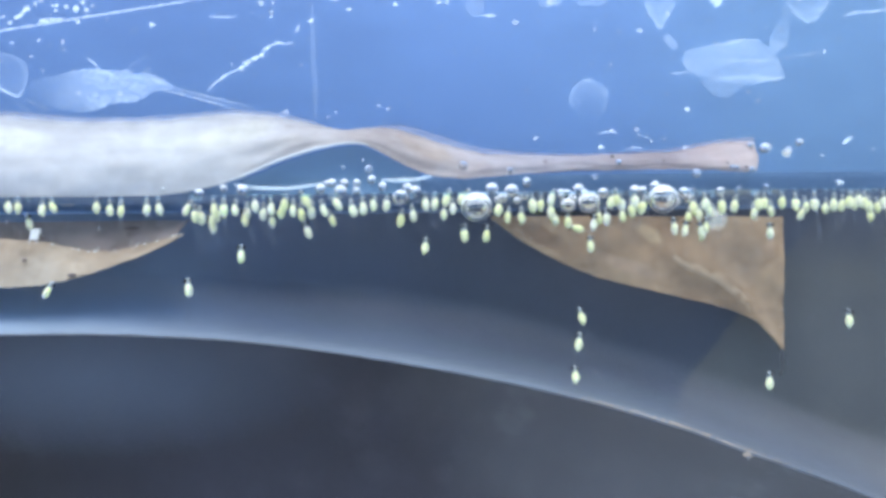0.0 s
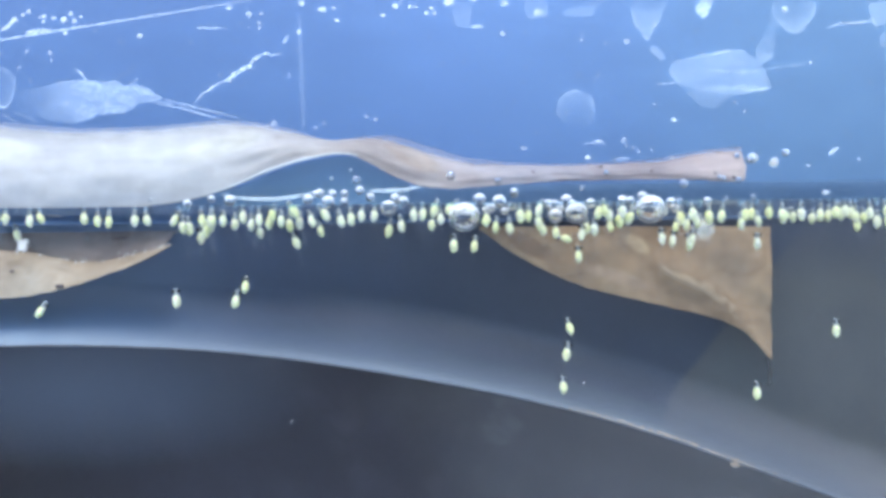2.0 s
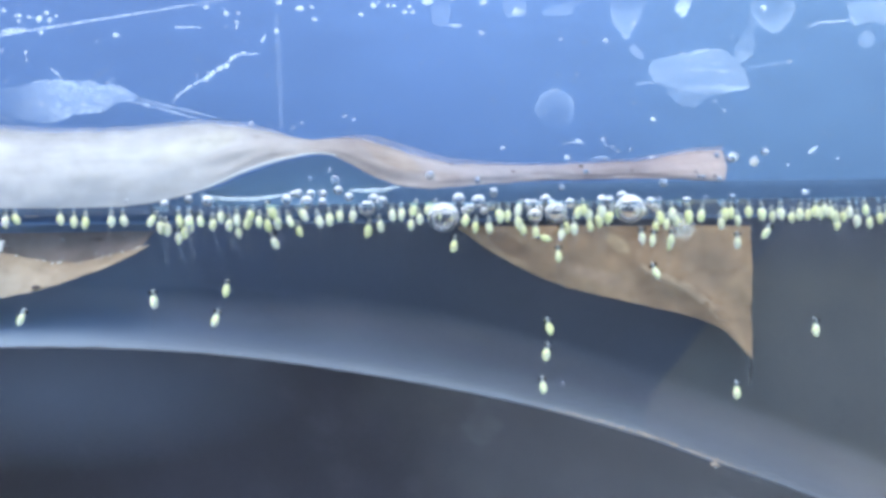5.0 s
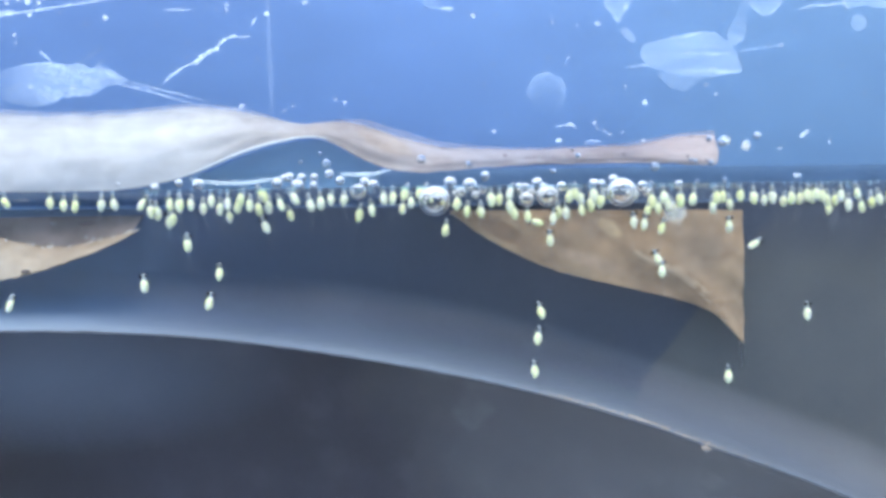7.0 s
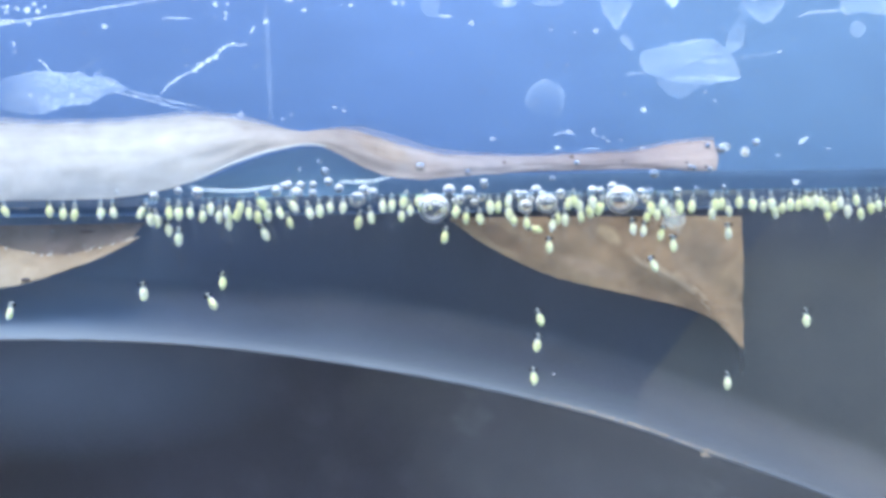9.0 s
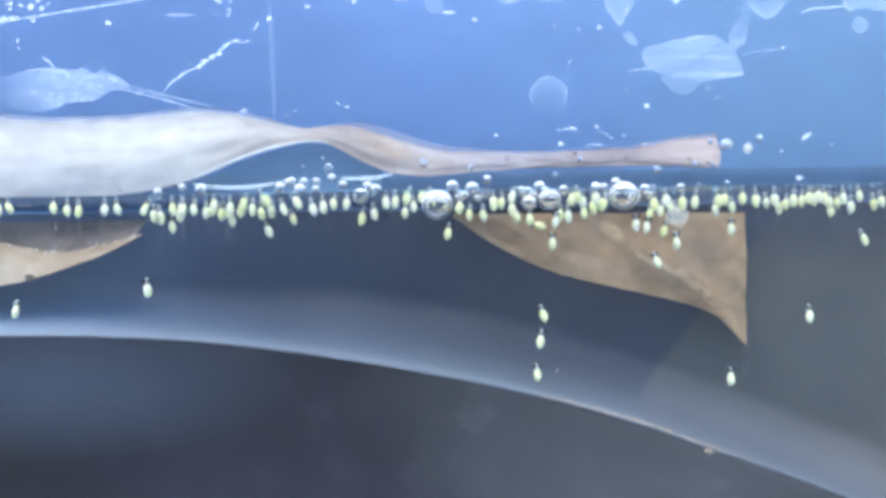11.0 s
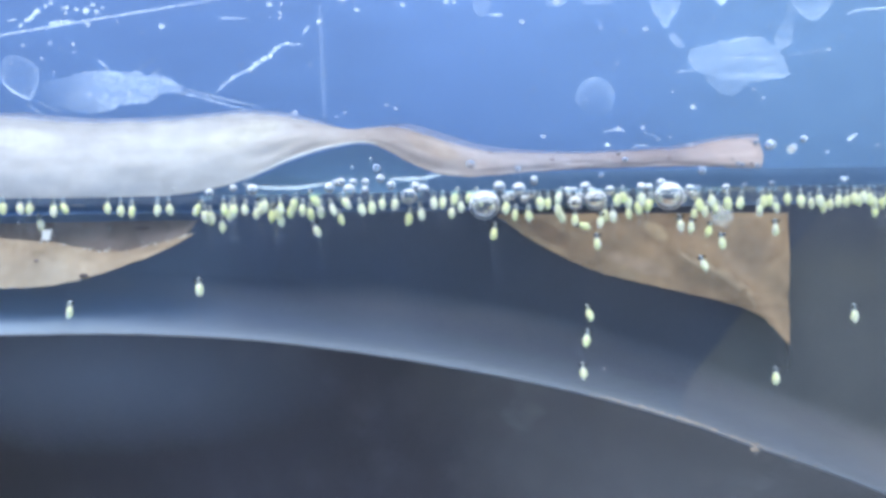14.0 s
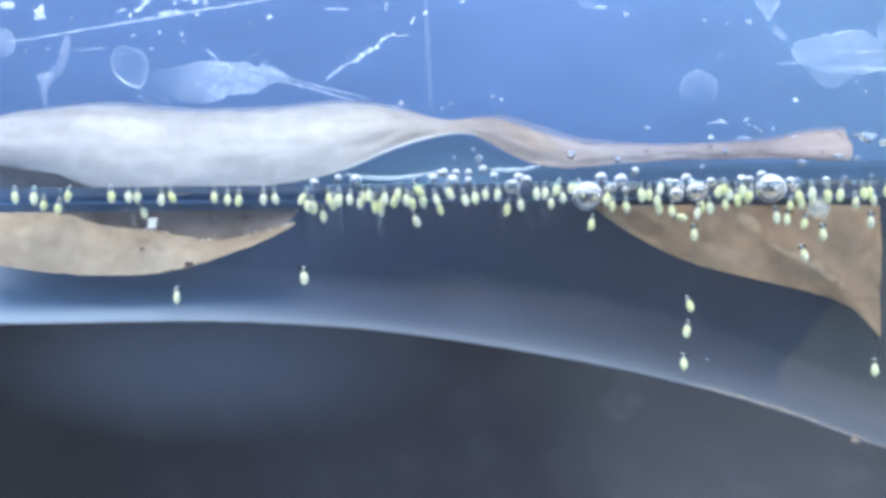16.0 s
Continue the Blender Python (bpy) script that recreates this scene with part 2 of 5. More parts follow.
def basin_material():
    """Slate-blue plastic with light and shade in its colour: paler towards the left and along the foot, darker at the
    top; past a slanting shadow edge, a lit grey-green end.
    """
    m, t, b, o = material("slate_plastic")
    # the wall's fall from light to shade, left to right, is painted
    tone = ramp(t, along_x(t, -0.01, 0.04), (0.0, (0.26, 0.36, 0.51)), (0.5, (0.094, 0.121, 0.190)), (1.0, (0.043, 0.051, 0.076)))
    cloud = ramp(t, noise_node(t, 70.0, 4.0, 0.55), (0.3, grey(0.86)), (0.7, grey(1.12)))
    fine = ramp(t, noise_node(t, 900.0, 5.0, 0.6), (0.3, grey(0.93)), (0.7, grey(1.05)))
    wall_tone = mixed(t, mixed(t, tone, cloud, 0.8), fine, 0.8)
    # the lit end beyond the leaf's shadow is painted grey-green
    silt = ramp(t, noise_node(t, 160.0, 5.0, 0.6), (0.3, (0.071, 0.071, 0.074)), (0.7, (0.094, 0.093, 0.092)))
    # pale tone painted for the lit foot at the far end
    dust_or_light = ramp(t, along_x(t, 0.056, 0.074, 0.0, 0.003), (0.0, (0.112, 0.127, 0.163)), (1.0, (0.138, 0.143, 0.163)))
    dust_or_light = mixed(t, dust_or_light, ramp(t, noise_node(t, 120.0, 5.0, 0.6), (0.3, grey(0.9)), (0.7, grey(1.1))), 1.0)
    # the bright light along the foot is painted in as a pale tone
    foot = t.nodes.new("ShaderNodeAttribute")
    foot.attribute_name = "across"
    foot_height = t.nodes.new("ShaderNodeMath")
    foot_height.operation = "MULTIPLY_ADD"
    foot_height.inputs[1].default_value = 0.12
    t.links.new(noise_node(t, 90.0, 5.0, 0.6, stretch=(0.3, 1.0, 1.0)), foot_height.inputs[0])
    t.links.new(foot.outputs["Fac"], foot_height.inputs[2])
    lit_foot = t.nodes.new("ShaderNodeMix")
    lit_foot.data_type = "RGBA"
    t.links.new(ramp(t, foot_height.outputs[0], (0.05, grey(0.95)), (0.14, grey(0.6)), (0.22, grey(0.32)), (0.38, grey(0.12)), (0.58, grey(0.0))), lit_foot.inputs["Factor"])
    t.links.new(wall_tone, lit_foot.inputs["A"])
    t.links.new(ramp(t, noise_node(t, 240.0, 5.0, 0.6), (0.3, (0.205, 0.258, 0.33)), (0.7, (0.245, 0.305, 0.375))), lit_foot.inputs["B"])
    wall_tone = lit_foot.outputs["Result"]
    on_wall = t.nodes.new("ShaderNodeMix")
    on_wall.data_type = "RGBA"
    t.links.new(along_x(t, 0.0085, 0.0215, 2.54, 0.003), on_wall.inputs["Factor"])
    t.links.new(dust_or_light, on_wall.inputs["A"])
    # the upper wall is darkened by height: shade painted into the colour
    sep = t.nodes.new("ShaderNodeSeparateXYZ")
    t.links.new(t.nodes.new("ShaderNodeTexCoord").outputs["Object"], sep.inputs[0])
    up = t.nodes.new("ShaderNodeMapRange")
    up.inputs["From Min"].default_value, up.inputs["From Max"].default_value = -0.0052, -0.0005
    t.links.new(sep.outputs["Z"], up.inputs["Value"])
    top_shade = t.nodes.new("ShaderNodeMath")
    top_shade.operation = "MULTIPLY"
    t.links.new(up.outputs[0], top_shade.inputs[0])
    t.links.new(ramp(t, noise_node(t, 90.0, 4.0, 0.6), (0.3, grey(0.55)), (0.7, grey(0.9))), top_shade.inputs[1])
    shaded_top = t.nodes.new("ShaderNodeMix")
    shaded_top.data_type = "RGBA"
    shaded_top.inputs["B"].default_value = (0.043, 0.051, 0.082, 1.0)
    t.links.new(top_shade.outputs[0], shaded_top.inputs["Factor"])
    t.links.new(silt, shaded_top.inputs["A"])
    t.links.new(shaded_top.outputs["Result"], on_wall.inputs["B"])
    silt = on_wall.outputs["Result"]
    last = t.nodes.new("ShaderNodeMix")
    last.data_type = "RGBA"
    # the painted shadow edge fades out towards the foot
    lost = t.nodes.new("ShaderNodeMath")
    lost.operation = "MULTIPLY"
    t.links.new(along_x(t, SHADOW_EDGE, SHADOW_EDGE + 0.0008, SHADOW_SLANT, 0.0012), lost.inputs[0])
    t.links.new(ramp(t, foot_height.outputs[0], (0.08, grey(0.35)), (0.22, grey(0.6)), (0.42, grey(1.0))), lost.inputs[1])
    t.links.new(lost.outputs[0], last.inputs["Factor"])
    t.links.new(wall_tone, last.inputs["A"])
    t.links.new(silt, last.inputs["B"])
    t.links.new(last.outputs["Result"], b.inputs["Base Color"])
    b.inputs["Roughness"].default_value = 0.5
    return m


SHADOW_EDGE, SHADOW_SLANT = 0.0600, -0.83
basin_mat = basin_material()


def base_material():
    """Dark moulded plastic with dusty mottling, paler towards one end; a soft bluish patch paints in a reflection."""
    m, t, b, o = material("dark_base")
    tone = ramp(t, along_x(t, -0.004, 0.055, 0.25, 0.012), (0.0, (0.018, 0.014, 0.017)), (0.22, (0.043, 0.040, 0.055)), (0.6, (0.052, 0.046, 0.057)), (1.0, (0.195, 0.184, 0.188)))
    cloud = ramp(t, noise_node(t, 90.0, 5.0, 0.6), (0.3, grey(0.82)), (0.7, grey(1.14)))
    dust_or_light = ramp(t, noise_node(t, 190.0, 7.0, 0.68), (0.45, grey(0.9)), (0.54, grey(1.0)), (0.66, (1.6, 1.66, 1.55)))
    dark = mixed(t, mixed(t, tone, cloud, 0.8), dust_or_light, 0.7)
    # soft oval tint painted for the bluish reflection on the base
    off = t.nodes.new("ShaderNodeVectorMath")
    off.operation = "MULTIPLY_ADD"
    off.inputs[1].default_value, off.inputs[2].default_value = (1 / 0.017, 0.0, 1 / 0.0058), (-GLOW_X / 0.017, 0.0, -GLOW_Z / 0.0058)
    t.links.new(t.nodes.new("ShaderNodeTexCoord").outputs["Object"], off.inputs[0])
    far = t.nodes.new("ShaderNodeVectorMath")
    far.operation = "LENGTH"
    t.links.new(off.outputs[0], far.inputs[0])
    blue_glow = ramp(t, far.outputs["Value"], (0.0, grey(0.9)), (0.45, grey(0.6)), (1.0, grey(0.0)))
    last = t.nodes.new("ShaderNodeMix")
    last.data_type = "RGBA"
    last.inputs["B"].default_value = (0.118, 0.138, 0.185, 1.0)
    t.links.new(blue_glow, last.inputs["Factor"])
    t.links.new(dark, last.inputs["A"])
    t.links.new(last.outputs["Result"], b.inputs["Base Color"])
    b.inputs["Roughness"].default_value = 0.6
    b.inputs["Specular IOR Level"].default_value = 0.3
    return m


GLOW_X, GLOW_Z = 0.0058, -0.0122
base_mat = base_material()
rim_mat = plain("blue_grey_band", (0.078, 0.140, 0.240), 0.5, 0.1, 200.0)
ground_mat = plain("pale_table", (0.26, 0.28, 0.32), 0.6, 0.15, 120.0)
fill_mat = plain("fill_paint", (0.78, 0.83, 0.90), 0.8, 0.2, 30.0)
edge_mat = plain("pale_edge", (0.60, 0.62, 0.64), 0.5, 0.08, 900.0)
crumb_mat = plain("tan_silt", (0.40, 0.33, 0.27), 0.8, 0.35, 2500.0)
lip_mat = plain("bead_paint", (0.085, 0.10, 0.13), 0.5, 0.3, 900.0)
blemish_mat = plain("dark_blemish", (0.13, 0.10, 0.10), 0.7, 0.3, 2000.0)
eye_mat = plain("eye_black", (0.012, 0.012, 0.016), 0.15, 0.1, 2000.0)
fleck_mat = plain("white_fleck", (0.75, 0.73, 0.70), 0.5, 0.1, 3000.0)


def yolk_material():
    m, t, b, o = material("yolk")
    info = t.nodes.new("ShaderNodeObjectInfo")
    tone = ramp(t, info.outputs["Random"], (0.0, (0.80, 0.81, 0.47)), (0.5, (0.82, 0.83, 0.59)), (1.0, (0.84, 0.85, 0.71)))
    cloud = ramp(t, noise_node(t, 1500.0, 3.0), (0.3, (0.86, 0.90, 0.74)), (0.7, grey(1.0)))
    t.links.new(mixed(t, tone, cloud, 0.8), b.inputs["Base Color"])
    b.inputs["Roughness"].default_value = 0.6
    b.inputs["Subsurface Weight"].default_value = 0.85
    b.inputs["Subsurface Radius"].default_value = (0.9, 1.0, 0.5)
    b.inputs["Subsurface Scale"].default_value = 0.00045
    return m


def clear_material(name, colour, clear, rough=0.3, patch=None):
    m, t, b, o = material(name)
    b.inputs["Base Color"].default_value = (*colour, 1.0)
    b.inputs["Roughness"].default_value = rough
    fac = None
    if patch:
        fac = ramp(t, noise_node(t, patch[0], 5.0, 0.65), (patch[1], grey(patch[2])), (patch[3], grey(patch[4])))
    see_through(t, o, b.outputs[0], clear, fac)
    return m


yolk_mat = yolk_material()
flesh_mat = clear_material("clear_flesh", (0.52, 0.58, 0.60), 0.5)
tip_shadow_mat = clear_material("tip_shadow", (0.05, 0.055, 0.06), 0.55, 0.7)
tail_mat = clear_material("clear_tail", (0.60, 0.64, 0.68), 0.962, 0.5)


def stain_material():
    """Streaky lime bloom; how thick it lies is kept on the mesh."""
    m, t, b, o = material("lime_bloom")
    b.inputs["Base Color"].default_value, b.inputs["Roughness"].default_value = (0.60, 0.74, 0.88, 1.0), 0.7
    thick = t.nodes.new("ShaderNodeAttribute")
    thick.attribute_name = "cover"
    streaky = ramp(t, noise_node(t, 420.0, 6.0, 0.62, stretch=(0.7, 1.0, 2.0)), (0.32, grey(0.36)), (0.5, grey(0.82)), (0.68, grey(1.3)))
    grit = ramp(t, noise_node(t, 2600.0, 4.0, 0.6), (0.3, grey(0.75)), (0.7, grey(1.25)))
    cover = mixed(t, mixed(t, thick.outputs["Fac"], streaky, 1.0), grit, 1.0)
    inv = t.nodes.new("ShaderNodeInvert")
    t.links.new(cover, inv.inputs["Color"])
    see_through(t, o, b.outputs[0], 0.5, inv.outputs[0])
    return m


stain_mat = stain_material()
stain_rim = clear_material("stain_rim", (0.72, 0.84, 0.95), 0.5, 0.5, (1500.0, 0.3, 0.92, 0.7, 0.45))
ghost_mat = clear_material("ghost_run", (0.70, 0.82, 0.93), 0.95, 0.6, (500.0, 0.3, 0.985, 0.7, 0.93))
run_mat = clear_material("faint_run", (0.7, 0.8, 0.93), 0.88, 0.6, (700.0, 0.3, 0.98, 0.7, 0.84))
faint_mat = clear_material("faint_speck", (0.85, 0.9, 0.95), 0.7, 0.3, (2500.0, 0.3, 0.92, 0.7, 0.7))
speck_mat = clear_material("droplet_and_glint", (0.82, 0.92, 0.96), 0.25, 0.2, (2500.0, 0.3, 0.8, 0.7, 0.4))
fleck_film = clear_material("fleck_film", (0.80, 0.87, 0.95), 0.85, 0.4, (300.0, 0.3, 0.95, 0.7, 0.72))
cloud_mat = clear_material("mould_fluff", (0.95, 0.96, 0.90), 0.94, 0.9, (1500.0, 0.3, 0.985, 0.7, 0.9))


def sheen(name, ior, rough, tint, shine=(1.0, 1.0, 1.0)):
    """Clear sheet: straight through, with the mirror gloss of a water or glass face."""
    m, t, b, o = material(name)
    g = t.nodes.new("ShaderNodeBsdfGlossy")
    g.inputs["Roughness"].default_value = rough
    g.inputs["Color"].default_value = (*shine, 1.0)
    tr = t.nodes.new("ShaderNodeBsdfTransparent")
    tr.inputs["Color"].default_value = (*tint, 1.0)
    f = t.nodes.new("ShaderNodeFresnel")
    f.inputs["IOR"].default_value = ior
    mx = t.nodes.new("ShaderNodeMixShader")
    t.links.new(f.outputs[0], mx.inputs[0])
    t.links.new(tr.outputs[0], mx.inputs[1])
    t.links.new(g.outputs[0], mx.inputs[2])
    t.links.new(mx.outputs[0], o.inputs["Surface"])
    return m


water_mat = sheen("water_face", 1.33, 0.12, (0.37, 0.41, 0.46), (0.40, 0.60, 0.80))
glass_mat = sheen("tank_glass", 1.20, 0.35, (0.97, 0.99, 0.99))
film_mat = sheen("arch_tint", 1.33, 0.1, (0.82, 0.86, 0.84))




def veiled(m, colour, share, rough=0.4, light_through=False):
    """Mixes an even tone into a clear sheet to lift its brightness."""
    t = m.node_tree
    o = t.nodes["Material Output"]
    clear = o.inputs["Surface"].links[0].from_socket
    d = t.nodes.new("ShaderNodeBsdfTranslucent" if light_through else "ShaderNodeBsdfDiffuse")
    d.inputs["Color"].default_value = (*colour, 1.0)
    mx = t.nodes.new("ShaderNodeMixShader")
    mx.inputs[0].default_value = share
    t.links.new(clear, mx.inputs[1])
    t.links.new(d.outputs[0], mx.inputs[2])
    t.links.new(mx.outputs[0], o.inputs["Surface"])
    return m




def bubble_material():
    """Air inside water: total reflection near the rim, clear in the middle, a trace of white added to brighten it."""
    m, t, b, o = material("bubble_film")
    g = t.nodes.new("ShaderNodeBsdfGlass")
    g.inputs["IOR"].default_value, g.inputs["Roughness"].default_value = 0.75, 0.03
    soft = t.nodes.new("ShaderNodeBsdfGlossy")
    soft.inputs["Roughness"].default_value = 0.35
    lw = t.nodes.new("ShaderNodeLayerWeight")
    lw.inputs["Blend"].default_value = 0.5
    p = t.nodes.new("ShaderNodeMath")
    p.operation = "POWER"
    p.inputs[1].default_value = 2.0
    t.links.new(lw.outputs["Facing"], p.inputs[0])
    mx = t.nodes.new("ShaderNodeMixShader")
    t.links.new(p.outputs[0], mx.inputs[0])
    t.links.new(g.outputs[0], mx.inputs[1])
    t.links.new(soft.outputs[0], mx.inputs[2])
    t.links.new(mx.outputs[0], o.inputs["Surface"])
    return veiled(m, (0.92, 0.95, 1.0), 0.01)


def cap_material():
    """White cap that paints the bright highlight on top of a bubble."""
    m, t, b, o = material("bubble_highlight")
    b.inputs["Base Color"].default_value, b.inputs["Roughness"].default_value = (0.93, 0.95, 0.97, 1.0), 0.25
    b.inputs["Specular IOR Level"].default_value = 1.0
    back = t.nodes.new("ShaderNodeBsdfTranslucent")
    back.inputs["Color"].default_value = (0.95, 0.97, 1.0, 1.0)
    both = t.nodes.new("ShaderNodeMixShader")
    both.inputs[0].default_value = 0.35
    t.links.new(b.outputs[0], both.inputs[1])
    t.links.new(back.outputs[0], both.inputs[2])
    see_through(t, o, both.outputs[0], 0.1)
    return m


bubble_mat = bubble_material()
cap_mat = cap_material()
# the shaded teal of the gap under the arch is put into this sheet
veiled(film_mat, (0.34, 0.51, 0.68), 0.64)
# an even pale veil brightens the strip under the water surface
veiled(water_mat, (0.5, 0.62, 0.8), 0.07, light_through=True)
veiled(cloud_mat, (0.96, 0.97, 0.88), 0.09, light_through=True)


# ---- building helpers ----
def mesh_object(name, bm, mat, smooth=True):
    me = bpy.data.meshes.new(name)
    bm.to_mesh(me)
    bm.free()
    for p in me.polygons:
        p.use_smooth = smooth
    if smooth:
        me.set_sharp_from_angle(angle=radians(48.0))
    me.materials.append(mat)
    return new(name, me)


def part(name, bm, mat, parent, label="", smooth=True):
    ob = mesh_object(name, bm, mat, smooth)
    ob.parent = parent
    if label:
        ob["label"] = label
    return ob


def curve_at(knots, x):
    """Smooth height along a short row of knots (x, z)."""
    if x <= knots[0][0]:
        return knots[0][1]
    for i in range(len(knots) - 1):
        (x0, z0), (x1, z1) = knots[i], knots[i + 1]
        if x <= x1:
            zp = knots[i - 1] if i else knots[i]
            zn = knots[i + 2] if i + 2 < len(knots) else knots[i + 1]
            m0 = (z1 - zp[1]) / max(1e-6, x1 - zp[0])
            m1 = (zn[1] - z0) / max(1e-6, zn[0] - x0)
            h = x1 - x0
            u = (x - x0) / h
            return ((2*u**3 - 3*u*u + 1) * z0 + (u**3 - 2*u*u + u) * h * m0 + (3*u*u - 2*u**3) * z1 + (u**3 - u*u) * h * m1)
    return knots[-1][1]


def sheet(nu, nv, place, thick=0.0):
    """A grid of nu by nv cells, place(u, v) in millimetres; with a thickness it becomes a closed skin along +y."""
    bm = bmesh.new()
    across = bm.verts.layers.float.new("across")
    def side(dy):
        rows = [[bm.verts.new(Vector(place(i / nu, j / nv)) * MM + Vector((0, dy * MM, 0))) for j in range(nv + 1)] for i in range(nu + 1)]
        for row in rows:
            for j, v in enumerate(row):
                v[across] = j / nv
        return rows
    a = side(0.0)
    for i in range(nu):
        for j in range(nv):
            bm.faces.new((a[i][j], a[i + 1][j], a[i + 1][j + 1], a[i][j + 1]))
    if thick:
        b = side(thick)
        for i in range(nu):
            for j in range(nv):
                bm.faces.new((b[i][j], b[i][j + 1], b[i + 1][j + 1], b[i + 1][j]))
        ring_a = [a[i][0] for i in range(nu)] + [a[nu][j] for j in range(nv)] + [a[i][nv] for i in range(nu, 0, -1)] + [a[0][j] for j in range(nv, 0, -1)]
        ring_b = [b[i][0] for i in range(nu)] + [b[nu][j] for j in range(nv)] + [b[i][nv] for i in range(nu, 0, -1)] + [b[0][j] for j in range(nv, 0, -1)]
        n = len(ring_a)
        for k in range(n):
            bm.faces.new((ring_a[k], ring_b[k], ring_b[(k + 1) % n], ring_a[(k + 1) % n]))
    return bm


def tube(points, radii, sides=8, flat=1.0):
    """A tapered tube through points (mm); flat squeezes it along y."""
    bm = bmesh.new()
    pts = [Vector(p) for p in points]
    rings = []
    for i, p in enumerate(pts):
        d = (pts[min(i + 1, len(pts) - 1)] - pts[max(i - 1, 0)]).normalized()
        a = d.cross(Vector((0, 1, 0)))
        a = a.normalized() if a.length > 1e-5 else Vector((1, 0, 0))
        c = a.cross(d).normalized()
        r = radii[i] if isinstance(radii, (list, tuple)) else radii
        rings.append([bm.verts.new((p + a * r * math.cos(k * math.tau / sides) + c * r * flat * math.sin(k * math.tau / sides)) * MM) for k in range(sides)])
    for q, w in zip(rings, rings[1:]):
        for k in range(sides):
            bm.faces.new((q[k], q[(k + 1) % sides], w[(k + 1) % sides], w[k]))
    bm.faces.new(rings[0][::-1])
    bm.faces.new(rings[-1])
    return bm


def ball(rx, ry, rz, at=(0, 0, 0), level=2, pinch=0.0):
    """An egg: pinch narrows the lower end."""
    bm = bmesh.new()
    bmesh.ops.create_icosphere(bm, subdivisions=level, radius=1.0)
    for v in bm.verts:
        k = 1.0 + pinch * v.co.z
        v.co = Vector((v.co.x * rx * k + at[0], v.co.y * ry * k + at[1], v.co.z * rz + at[2])) * MM
    return bm


def blob(cx, cz, w, h, seed, rough=0.18, y=-0.03, thick=0.03, n=56):
    """A flat, uneven patch on the glass, domed a little."""
    bm = bmesh.new()
    mid = bm.verts.new(Vector((cx, y - thick, cz)) * MM)
    rings = []
    for f, dy in ((0.55, thick), (0.9, thick * 0.8), (1.0, 0.0)):
        ring = []
        for k in range(n):
            a = k * math.tau / n
            e = 1.0 + rough * (noise.noise(Vector((math.cos(a) * 1.6, math.sin(a) * 1.6, seed))) + 0.5 * noise.noise(Vector((math.cos(a) * 5, math.sin(a) * 5, seed + 9))))
            ring.append(bm.verts.new(Vector((cx + w * f * e * math.cos(a), y - dy, cz + h * f * e * math.sin(a))) * MM))
        rings.append(ring)
    for k in range(n):
        bm.faces.new((mid, rings[0][k], rings[0][(k + 1) % n]))
        for q, w2 in zip(rings, rings[1:]):
            bm.faces.new((q[k], w2[k], w2[(k + 1) % n], q[(k + 1) % n]))
    bm.faces.new(rings[-1][::-1])
    return bm


# ---- positions fitted to the camera's view, in millimetres: x along the glass, depth behind it, z above the water ----
FRY_A1 = [
    (2.89, 1.87, -0.74, 0), (3.65, 1.8, -0.61, 25), (6.49, 1.95, -0.64, 2), (7.41, 1.83, -0.83, 0),
    (8.17, 1.78, -0.88, -3), (9.84, 1.95, -0.78, -3), (10.64, 2.21, -0.76, 10), (12.45, 2.15, -0.8, -25),
    (12.69, 4.34, -1.02, 4), (13.07, 4.61, -1.08, 8), (14.35, 2.02, -0.85, 6), (15.01, 1.89, -0.88, 0),
    (15.77, 1.84, -0.9, 2), (13.68, 5.8, -1.64, 6), (16.44, 2.97, -1.01, 0), (17.08, 2.21, -0.61, 4),
]
FRY_A2 = [
    (17.46, 3.66, -0.99, 0), (18.18, 2.15, -0.83, 3), (17.83, 6.15, -1.24, 8), (18.83, 2.48, -0.99, -5),
    (19.09, 1.9, -0.6, -8), (19.67, 2.06, -0.94, 5), (20.11, 3.91, -1.01, 8),
]
FRY_B1 = [
    (20.54, 2.18, -0.28, 28), (20.84, 3.06, -0.96, 5), (21.77, 2.01, -0.98, 18), (22.68, 2.05, -0.53, 30),
    (22.14, 6.09, -1.2, 14), (20.42, 6, -2.07, 22), (23.75, 2.03, -0.98, 12), (24.44, 1.99, -0.88, 5),
    (25.13, 1.79, -0.68, 0), (26, 2.22, -0.64, -5), (27, 6.18, -1.24, -10), (27.89, 4.95, -1.07, 8),
    (28.69, 1.9, -0.65, 5), (29.32, 2.2, -0.59, -5), (30.04, 4.7, -1.05, -5), (30.13, 2.19, -0.33, -18),
]
FRY_B2 = [
    (30.55, 2.17, -0.92, 0), (31.21, 2, -0.22, -40), (33.13, 5.96, -2.47, -8), (33.74, 2.87, -0.97, -4),
    (34.7, 5.9, -1.12, 0), (35.71, 5.83, -1.19, 3), (36.04, 1.9, -0.78, 4), (36.61, 2.16, -0.76, -4),
]
